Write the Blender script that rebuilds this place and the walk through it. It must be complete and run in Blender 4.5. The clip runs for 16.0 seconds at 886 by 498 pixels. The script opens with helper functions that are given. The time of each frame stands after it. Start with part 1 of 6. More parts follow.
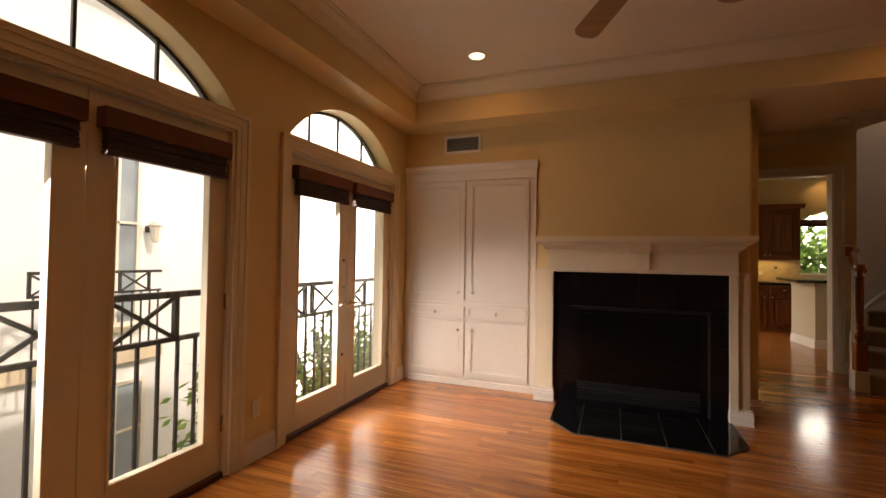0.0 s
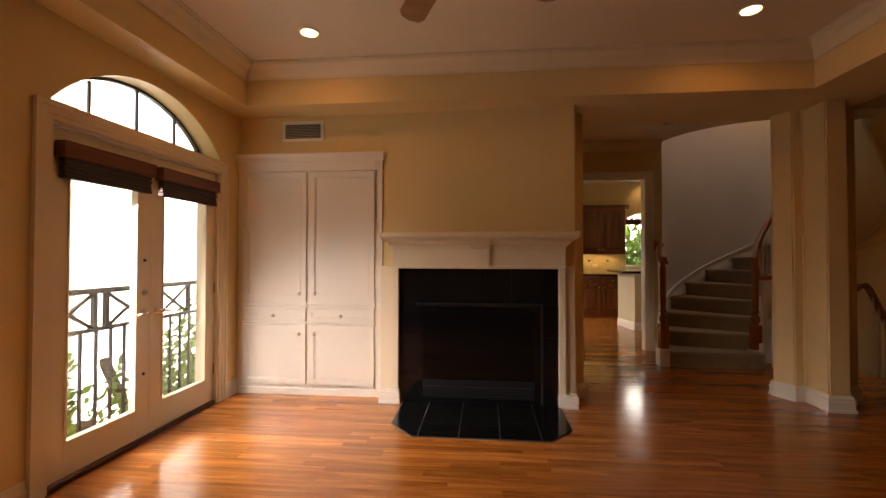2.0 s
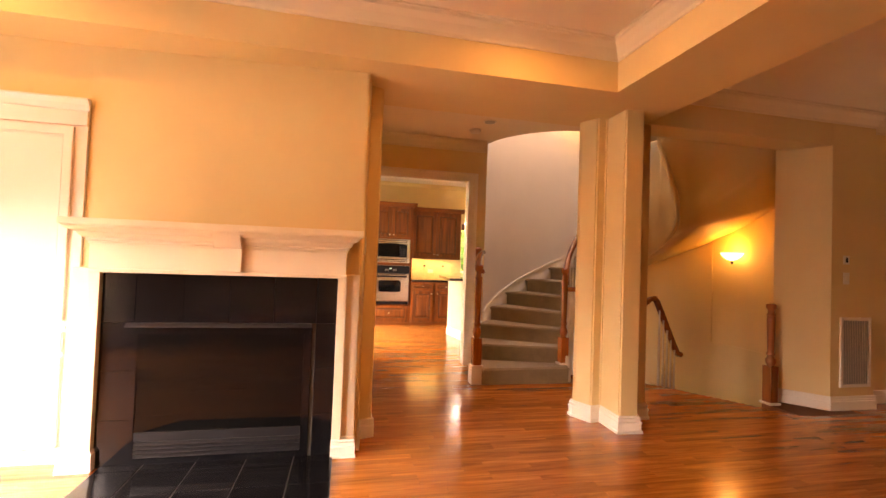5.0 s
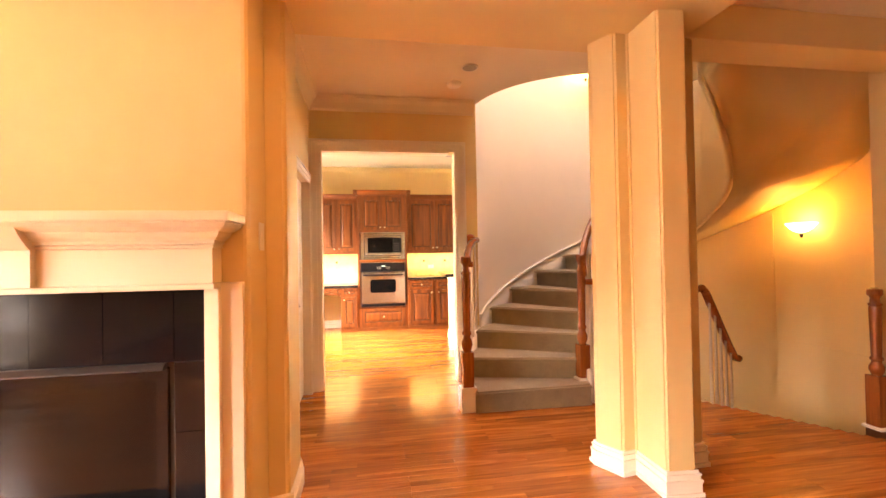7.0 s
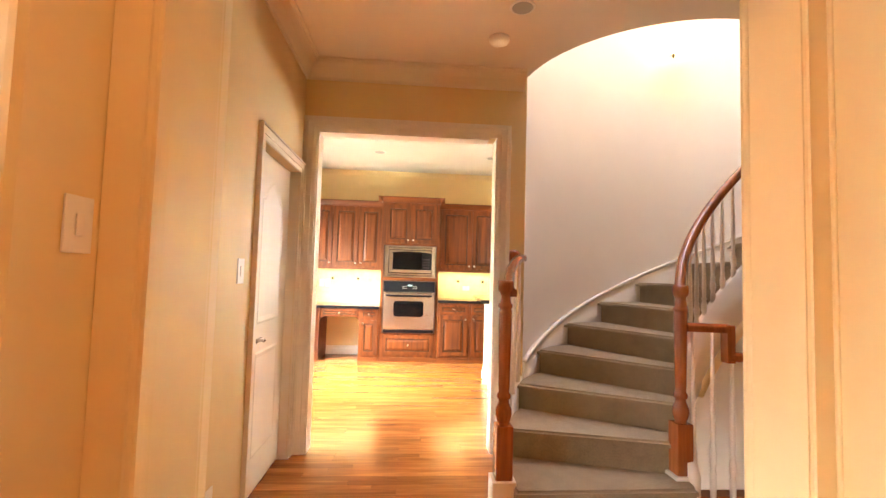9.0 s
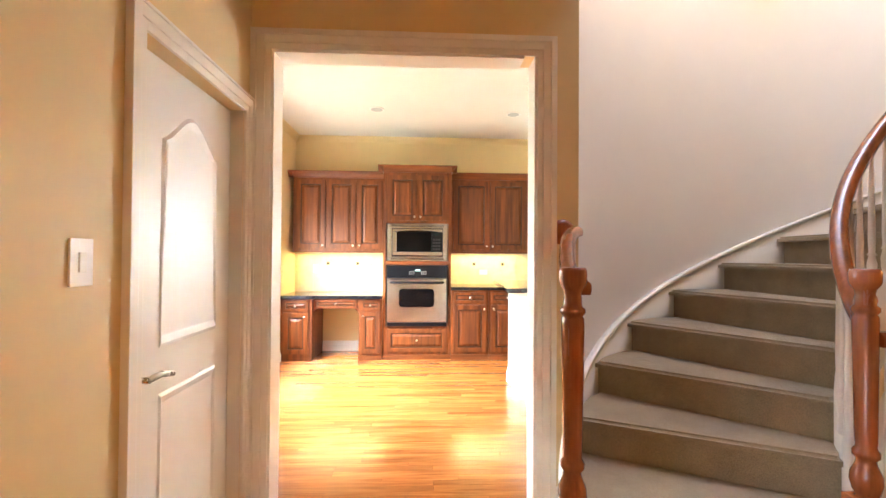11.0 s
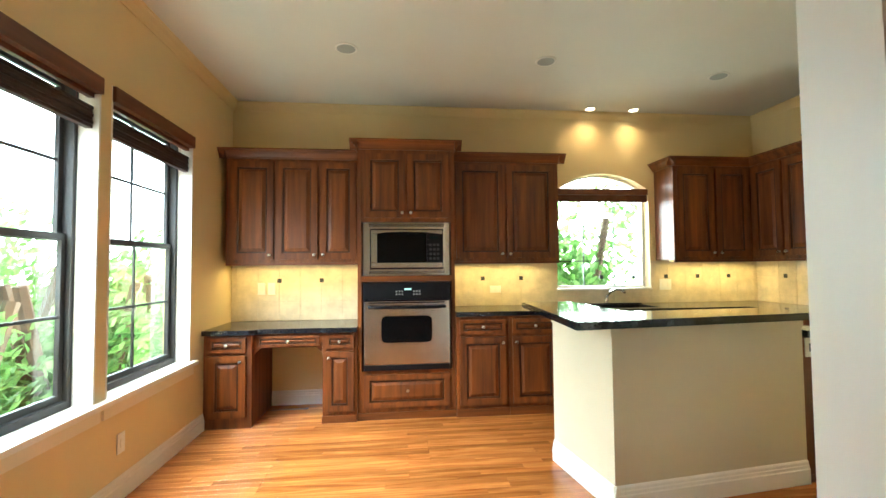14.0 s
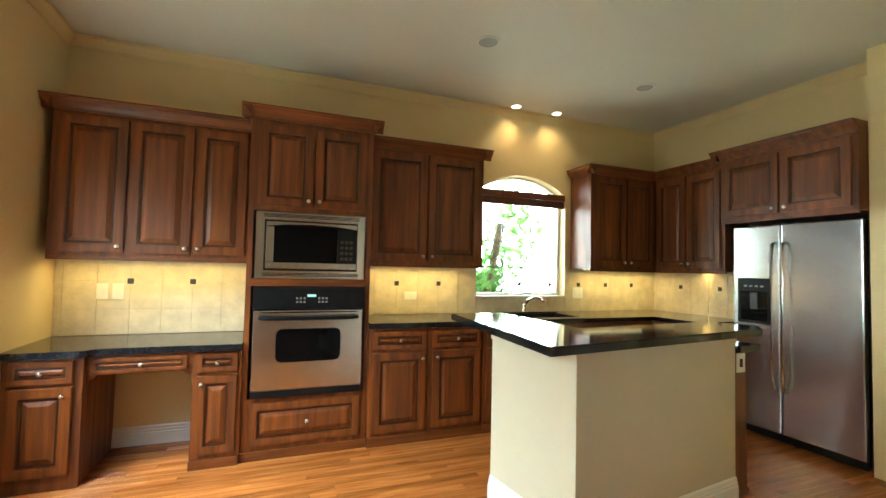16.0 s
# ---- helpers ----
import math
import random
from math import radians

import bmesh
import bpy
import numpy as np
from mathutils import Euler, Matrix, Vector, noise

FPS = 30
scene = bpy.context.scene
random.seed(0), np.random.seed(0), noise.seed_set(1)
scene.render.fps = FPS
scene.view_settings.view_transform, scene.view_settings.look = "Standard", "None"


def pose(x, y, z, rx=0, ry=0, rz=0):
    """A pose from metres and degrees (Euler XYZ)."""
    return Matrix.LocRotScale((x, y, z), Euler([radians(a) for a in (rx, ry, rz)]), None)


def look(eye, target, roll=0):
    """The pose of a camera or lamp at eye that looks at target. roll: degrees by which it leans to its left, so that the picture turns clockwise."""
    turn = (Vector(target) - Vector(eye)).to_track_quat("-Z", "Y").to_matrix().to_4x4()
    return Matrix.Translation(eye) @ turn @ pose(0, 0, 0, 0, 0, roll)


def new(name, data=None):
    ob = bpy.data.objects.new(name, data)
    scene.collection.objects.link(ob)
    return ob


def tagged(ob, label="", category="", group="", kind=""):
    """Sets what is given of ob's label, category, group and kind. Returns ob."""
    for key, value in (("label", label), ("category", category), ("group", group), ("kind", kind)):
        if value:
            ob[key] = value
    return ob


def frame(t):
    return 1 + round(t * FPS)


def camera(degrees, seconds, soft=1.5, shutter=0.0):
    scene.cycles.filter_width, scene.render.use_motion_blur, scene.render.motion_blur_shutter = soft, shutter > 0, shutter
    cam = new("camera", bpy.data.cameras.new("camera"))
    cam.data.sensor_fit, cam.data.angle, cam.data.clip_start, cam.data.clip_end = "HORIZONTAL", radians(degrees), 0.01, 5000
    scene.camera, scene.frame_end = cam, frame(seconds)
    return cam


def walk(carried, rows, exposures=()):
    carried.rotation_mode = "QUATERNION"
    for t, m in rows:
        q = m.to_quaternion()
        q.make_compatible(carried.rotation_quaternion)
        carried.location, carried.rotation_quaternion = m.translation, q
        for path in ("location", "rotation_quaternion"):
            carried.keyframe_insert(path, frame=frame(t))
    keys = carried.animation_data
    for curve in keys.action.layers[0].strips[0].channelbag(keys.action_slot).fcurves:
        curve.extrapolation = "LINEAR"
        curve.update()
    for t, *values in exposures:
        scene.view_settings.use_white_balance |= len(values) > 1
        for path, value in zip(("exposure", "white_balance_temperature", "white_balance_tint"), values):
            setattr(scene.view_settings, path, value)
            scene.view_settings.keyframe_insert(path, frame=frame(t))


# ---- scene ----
cam = camera(90.3, 16.0)
PATH = [
    (0, (0.351, 0.205, 1.268), (-0.371, 2.07, 1.311), 0.9),
    (0.5, (0.378, 0.257, 1.269), (-0.235, 2.16, 1.308), 1.3),
    (1, (0.445, 0.307, 1.265), (-0.06, 2.242, 1.314), 1.0),
    (1.5, (0.525, 0.375, 1.264), (0.17, 2.343, 1.316), 0.4),
    (2, (0.592, 0.494, 1.266), (0.404, 2.485, 1.303), 0.1),
    (2.5, (0.694, 0.583, 1.283), (0.626, 2.581, 1.316), 0.2),
    (3, (0.825, 0.685, 1.281), (0.887, 2.683, 1.331), -0.3),
    (3.5, (1.002, 0.787, 1.331), (1.156, 2.78, 1.384), -0.5),
    (4, (1.114, 0.902, 1.329), (1.36, 2.886, 1.403), 0.8),
    (4.5, (1.186, 1.087, 1.319), (1.555, 3.052, 1.38), 2.2),
    (4.7, (1.208, 1.172, 1.314), (1.621, 3.128, 1.374), 2.6),
    (6.8, (1.822, 2.205, 1.282), (2.201, 4.169, 1.305), -1.0),
    (7, (1.89, 2.322, 1.29), (2.222, 4.295, 1.318), -1.0),
    (7.5, (2.008, 2.624, 1.277), (2.258, 4.608, 1.329), -0.3),
    (8, (2.065, 2.931, 1.288), (2.284, 4.918, 1.367), 1.3),
    (8.5, (2.131, 3.212, 1.313), (2.289, 5.203, 1.413), 1.9),
    (9, (2.15, 3.462, 1.303), (2.29, 5.453, 1.416), 1.6),
    (11.5, (2.193, 4.78, 1.325), (2.279, 6.778, 1.342), 0.2),
    (12, (2.161, 5.079, 1.334), (2.202, 7.078, 1.363), 1.3),
    (12.5, (2.135, 5.363, 1.327), (2.171, 7.362, 1.38), 2.1),
    (13, (2.114, 5.648, 1.293), (2.202, 7.644, 1.38), 1.9),
    (13.5, (2.104, 5.926, 1.291), (2.227, 7.921, 1.378), 0.8),
    (14, (2.038, 6.154, 1.307), (2.248, 8.141, 1.39), -0.5),
    (14.5, (1.997, 6.335, 1.306), (2.34, 8.303, 1.392), -1.4),
    (15, (1.955, 6.518, 1.322), (2.414, 8.463, 1.395), -1.4),
    (15.5, (1.916, 6.652, 1.339), (2.49, 8.567, 1.413), -0.3),
    (16, (1.856, 6.751, 1.34), (2.581, 8.613, 1.424), 1.3),
]

EXPOSURES = [
    (0, -0.4, 8800, 28), (2, -0.1, 8800, 29), (3, 0.5, 9000, 31), (3.5, 1.0, 9400, 34), (4.7, 2.0, 10200, 39),
    (6.8, 3.05, 9600, 37), (9, 3.0, 6900, 20), (11.5, 2.85, 5800, 13), (13, 2.05, 5600, 4), (14.5, 1.25, 5900, 1), (16, 1.1, 5900, 0),
]
walk(cam, [(t, look(eye, target, roll)) for t, eye, target, roll in PATH], EXPOSURES)

# ---- world, daylight and lamps ----
world = bpy.data.worlds.new("sky")
scene.world = world
world.use_nodes = True
_bg = world.node_tree.nodes["Background"]
_sky = world.node_tree.nodes.new("ShaderNodeTexSky")
_sky.sky_type, _sky.sun_disc = "NISHITA", False
_sky.sun_elevation, _sky.sun_rotation = radians(50), radians(60)
_sky.dust_density = 3.0
world.node_tree.links.new(_sky.outputs[0], _bg.inputs[0])
_bg.inputs[1].default_value = 0.15


def sun(strength, degrees, direction, color):
    d = bpy.data.lights.new("sun", "SUN")
    d.energy, d.angle, d.color = strength, radians(degrees), color
    ob = new("sun", d)
    ob.rotation_euler = Vector(direction).to_track_quat("-Z", "Y").to_euler()
    return ob


sun(4.0, 2, (-0.76, 0.15, -0.63), (1.0, 0.98, 0.95))


def area(name, place, target, sx, sy, watts, color, spread=170):
    d = bpy.data.lights.new(name, "AREA")
    d.shape, d.size, d.size_y, d.energy, d.color, d.spread = "RECTANGLE", sx, sy, watts, color, radians(spread)
    ob = new(name, d)
    ob.matrix_world = look(place, target)
    return ob


def disc(name, place, size, watts, color, spread=140):
    d = bpy.data.lights.new(name, "AREA")
    d.shape, d.size, d.energy, d.color, d.spread = "DISK", size, watts, color, radians(spread)
    ob = new(name, d)
    ob.matrix_world = look(place, Vector(place) + Vector((0, 0.0001, -1)))
    return ob


DAY = (0.82, 0.92, 1.0)
WARM = (1.0, 0.46, 0.15)
UNDER = (1.0, 0.72, 0.26)
area("skylight_daylight", (4.3, 6.6, 6.02), (4.3, 6.6, 0), 1.6, 1.4, 12, (0.70, 0.80, 1.0), 170)
for y, watts in ((1.37, 2), (3.375, 3)):
    area("arch_window_daylight", (-1.945, y, 2.30), (0, y, 2.05), 1.44, 0.34, watts, DAY, 175)
for y in (8.175, 9.255):
    area("kitchen_window_daylight", (0.235, y, 1.93), (1.30, y + 0.5, 0.25), 0.6, 0.9, 18, DAY, 90)
    area("kitchen_window_ground_light", (0.235, y, 1.1), (2.6, y + 0.9, 2.9), 0.6, 0.8, 3.2, (0.90, 1.0, 0.84), 130)
for y, watts in ((1.15, 32), (3.05, 41)):
    area("door_daylight", (-2.02, y, 1.25), (-0.9, y + 0.75, 0.0), 0.55, 1.4, watts, DAY, 85)
area("sink_window_daylight", (4.21, 10.76, 1.6), (3.9, 8.8, 2.6), 0.9, 0.8, 2.2, (0.90, 1.0, 0.84), 150)
for y in (1.4, 3.39):
    area("door_ground_light", (-2.02, y, 0.9), (0.0, y + 0.4, 2.9), 1.1, 0.8, 4, DAY, 130)
# the pair at y 0.2 is unseen, added to mirror the visible pair
for x, y in ((-0.70, 3.62), (2.37, 3.60), (-0.70, 0.2), (2.37, 0.2)):
    disc("downlight", (x, y, 2.915), 0.13, 2.0, WARM, 168)
for x in (4.03, 4.50):
    disc("downlight", (x, 10.45, 2.915), 0.08, 0.75, (1.0, 0.72, 0.38), 110)
for x0, x1 in ((0.56, 1.66), (2.62, 3.5), (4.85, 5.85)):
    area("under_cabinet_light", ((x0 + x1) / 2, 10.40, 1.342), ((x0 + x1) / 2, 10.46, 0), x1 - x0, 0.04, 2.3, UNDER)
area("under_cabinet_light", (5.77, 9.9, 1.342), (5.84, 9.9, 0), 0.04, 0.7, 1.1, UNDER)
for place, watts in (((6.00, 5.94, 1.62), 0.7), ((4.50, 7.38, 3.62), 0.5)):
    d = bpy.data.lights.new("sconce_bulb", "POINT")
    d.energy, d.color, d.shadow_soft_size = watts, (1.0, 0.40, 0.08), 0.05
    new("sconce_bulb", d).location = place


# ---- materials ----
def nodes_of(name):
    m = bpy.data.materials.new(name)
    m.use_nodes = True
    nt = m.node_tree
    return m, nt, nt.nodes["Principled BSDF"], nt.links.new


def add_bump(nt, link, bsdf, height, strength, distance=0.01):
    b = nt.nodes.new("ShaderNodeBump")
    b.inputs["Strength"].default_value, b.inputs["Distance"].default_value = strength, distance
    link(height, b.inputs["Height"])
    link(b.outputs[0], bsdf.inputs["Normal"])


def noise_node(nt, link, coord, scale, detail=4, rough=0.55, stretch=None):
    n = nt.nodes.new("ShaderNodeTexNoise")
    n.inputs["Scale"].default_value, n.inputs["Detail"].default_value, n.inputs["Roughness"].default_value = scale, detail, rough
    if stretch:
        mp = nt.nodes.new("ShaderNodeMapping")
        mp.inputs["Scale"].default_value = stretch
        link(coord, mp.inputs[0])
        link(mp.outputs[0], n.inputs["Vector"])
    else:
        link(coord, n.inputs["Vector"])
    return n


def ramp(nt, link, value, stops):
    r = nt.nodes.new("ShaderNodeValToRGB")
    while len(r.color_ramp.elements) < len(stops):
        r.color_ramp.elements.new(0.5)
    for e, (p, c) in zip(r.color_ramp.elements, stops):
        e.position, e.color = p, (*c, 1)
    link(value, r.inputs[0])
    return r


def paint(name, color, rough=0.6, var=0.06, bump=0.12, scale=120):
    """Painted plaster or wood: soft mottling and a roller texture."""
    m, nt, b, link = nodes_of(name)
    co = nt.nodes.new("ShaderNodeNewGeometry").outputs["Position"]
    big = noise_node(nt, link, co, 1.6, 5)
    r = ramp(nt, link, big.outputs[0], [(0.3, [c * (1 - var) for c in color]), (0.7, [min(1, c * (1 + var)) for c in color])])
    link(r.outputs[0], b.inputs["Base Color"])
    fine = noise_node(nt, link, co, scale, 3)
    add_bump(nt, link, b, fine.outputs[0], bump, 0.004)
    rr = ramp(nt, link, fine.outputs[0], [(0.2, [rough - 0.06] * 3), (0.8, [rough + 0.06] * 3)])
    link(rr.outputs[0], b.inputs["Roughness"])
    return m


def wood(name, dark, light, axis, rough=0.35, scale=1.0, random_amount=0.5, coat=0.0, bump=0.08, streak=0.35, swirl=0.0, across=22):
    """Grained wood; axis is the way that the grain runs."""
    m, nt, b, link = nodes_of(name)
    co = nt.nodes.new("ShaderNodeNewGeometry").outputs["Position"]
    info = nt.nodes.new("ShaderNodeObjectInfo").outputs["Random"]
    isl = nt.nodes.new("ShaderNodeNewGeometry").outputs["Random Per Island"]
    s = nt.nodes.new("ShaderNodeMath")
    s.operation = "ADD"
    link(info, s.inputs[0]), link(isl, s.inputs[1])
    fr = nt.nodes.new("ShaderNodeMath")
    fr.operation = "FRACT"
    link(s.outputs[0], fr.inputs[0])
    off = nt.nodes.new("ShaderNodeVectorMath")
    off.operation = "MULTIPLY_ADD"
    cmb = nt.nodes.new("ShaderNodeCombineXYZ")
    for i in range(3):
        link(fr.outputs[0], cmb.inputs[i])
    link(cmb.outputs[0], off.inputs[0])
    off.inputs[1].default_value = (13, 7, 5)
    link(co, off.inputs[2])
    st = [across * scale] * 3
    st["xyz".index(axis)] = 1.4 * scale
    g = noise_node(nt, link, off.outputs[0], 1.0, 6, 0.6, st)
    g.inputs["Distortion"].default_value = swirl
    st2 = [90 * scale] * 3
    st2["xyz".index(axis)] = 3 * scale
    g2 = noise_node(nt, link, off.outputs[0], 1.0, 3, 0.6, st2)
    r = ramp(nt, link, g.outputs[0], [(0.28, dark), (0.52, [(a + c) / 2 for a, c in zip(dark, light)]), (0.72, light)])
    hsv = nt.nodes.new("ShaderNodeHueSaturation")
    link(r.outputs[0], hsv.inputs["Color"])
    mr = nt.nodes.new("ShaderNodeMapRange")
    mr.inputs["To Min"].default_value, mr.inputs["To Max"].default_value = 1 - random_amount, 1 + random_amount
    link(fr.outputs[0], mr.inputs["Value"])
    link(mr.outputs[0], hsv.inputs["Value"])
    mix = nt.nodes.new("ShaderNodeMix")
    mix.data_type, mix.blend_type = "RGBA", "MULTIPLY"
    mix.inputs[0].default_value = streak
    link(hsv.outputs[0], mix.inputs[6]), link(g2.outputs[0], mix.inputs[7])
    link(mix.outputs[2], b.inputs["Base Color"])
    rr = ramp(nt, link, g.outputs[0], [(0.3, [rough + 0.06] * 3), (0.7, [rough - 0.04] * 3)])
    link(rr.outputs[0], b.inputs["Roughness"])
    b.inputs["Coat Weight"].default_value, b.inputs["Coat Roughness"].default_value = coat, 0.12
    add_bump(nt, link, b, g2.outputs[0], bump, 0.002)
    return m


def metal(name, color, rough, brushed=None):
    m, nt, b, link = nodes_of(name)
    b.inputs["Metallic"].default_value = 1.0
    b.inputs["Base Color"].default_value = (*color, 1)
    co = nt.nodes.new("ShaderNodeNewGeometry").outputs["Position"]
    n = noise_node(nt, link, co, 1.0, 3, 0.6, brushed or (40, 40, 40))
    rr = ramp(nt, link, n.outputs[0], [(0.25, [max(0.02, rough - 0.03)] * 3), (0.75, [rough + 0.03] * 3)])
    link(rr.outputs[0], b.inputs["Roughness"])
    add_bump(nt, link, b, n.outputs[0], 0.006, 0.0005)
    return m


def glow(name, color, strength):
    m, nt, b, link = nodes_of(name)
    b.inputs["Base Color"].default_value = (*color, 1)
    b.inputs["Emission Color"].default_value = (*color, 1)
    b.inputs["Emission Strength"].default_value = strength
    return m


def glossy(name, color, rough, var=0.3, scale=8, bump=0.02, spec=0.5):
    m, nt, b, link = nodes_of(name)
    co = nt.nodes.new("ShaderNodeNewGeometry").outputs["Position"]
    n = noise_node(nt, link, co, scale, 6, 0.65)
    r = ramp(nt, link, n.outputs[0], [(0.3, [c * (1 - var) for c in color]), (0.7, [c * (1 + var) for c in color])])
    link(r.outputs[0], b.inputs["Base Color"])
    rr = ramp(nt, link, n.outputs[0], [(0.2, [max(0.02, rough - 0.04)] * 3), (0.8, [rough + 0.06] * 3)])
    link(rr.outputs[0], b.inputs["Roughness"])
    b.inputs["Specular IOR Level"].default_value = spec
    add_bump(nt, link, b, n.outputs[0], bump, 0.004)
    return m


def carpet_material():
    m, nt, b, link = nodes_of("carpet")
    co = nt.nodes.new("ShaderNodeNewGeometry").outputs["Position"]
    n = noise_node(nt, link, co, 260, 3, 0.7)
    n2 = noise_node(nt, link, co, 9, 4, 0.6)
    r = ramp(nt, link, n.outputs[0], [(0.3, (0.25, 0.185, 0.10)), (0.7, (0.52, 0.405, 0.24))])
    mix = nt.nodes.new("ShaderNodeMix")
    mix.data_type, mix.blend_type = "RGBA", "MULTIPLY"
    mix.inputs[0].default_value = 0.5
    link(r.outputs[0], mix.inputs[6]), link(n2.outputs[0], mix.inputs[7])
    link(mix.outputs[2], b.inputs["Base Color"])
    b.inputs["Roughness"].default_value = 0.95
    b.inputs["Sheen Weight"].default_value = 0.25
    add_bump(nt, link, b, n.outputs[0], 0.6, 0.006)
    return m


def glass_material():
    m = bpy.data.materials.new("window_glass")
    m.use_nodes = True
    nt = m.node_tree
    nt.nodes.remove(nt.nodes["Principled BSDF"])
    out = nt.nodes["Material Output"]
    tr, gl, mx, fr = (nt.nodes.new(k) for k in ("ShaderNodeBsdfTransparent", "ShaderNodeBsdfGlossy", "ShaderNodeMixShader", "ShaderNodeLayerWeight"))
    tr.inputs[0].default_value = (0.95, 0.98, 0.97, 1)
    gl.inputs["Roughness"].default_value = 0.01
    fr.inputs[0].default_value = 0.12
    nt.links.new(fr.outputs["Facing"], mx.inputs[0])
    nt.links.new(tr.outputs[0], mx.inputs[1])
    nt.links.new(gl.outputs[0], mx.inputs[2])
    nt.links.new(mx.outputs[0], out.inputs[0])
    return m


def leaf_material():
    m, nt, b, link = nodes_of("leaves")
    isl = nt.nodes.new("ShaderNodeNewGeometry").outputs["Random Per Island"]
    r = ramp(nt, link, isl, [(0.0, (0.05, 0.12, 0.03)), (0.6, (0.11, 0.22, 0.06)), (1.0, (0.22, 0.34, 0.12))])
    link(r.outputs[0], b.inputs["Base Color"])
    b.inputs["Roughness"].default_value = 0.5
    tr, mx = nt.nodes.new("ShaderNodeBsdfTranslucent"), nt.nodes.new("ShaderNodeMixShader")
    r2 = ramp(nt, link, isl, [(0.0, (0.16, 0.34, 0.07)), (1.0, (0.36, 0.55, 0.16))])
    link(r2.outputs[0], tr.inputs[0])
    mx.inputs[0].default_value = 0.45
    link(b.outputs[0], mx.inputs[1]), link(tr.outputs[0], mx.inputs[2])
    link(mx.outputs[0], nt.nodes["Material Output"].inputs[0])
    return m


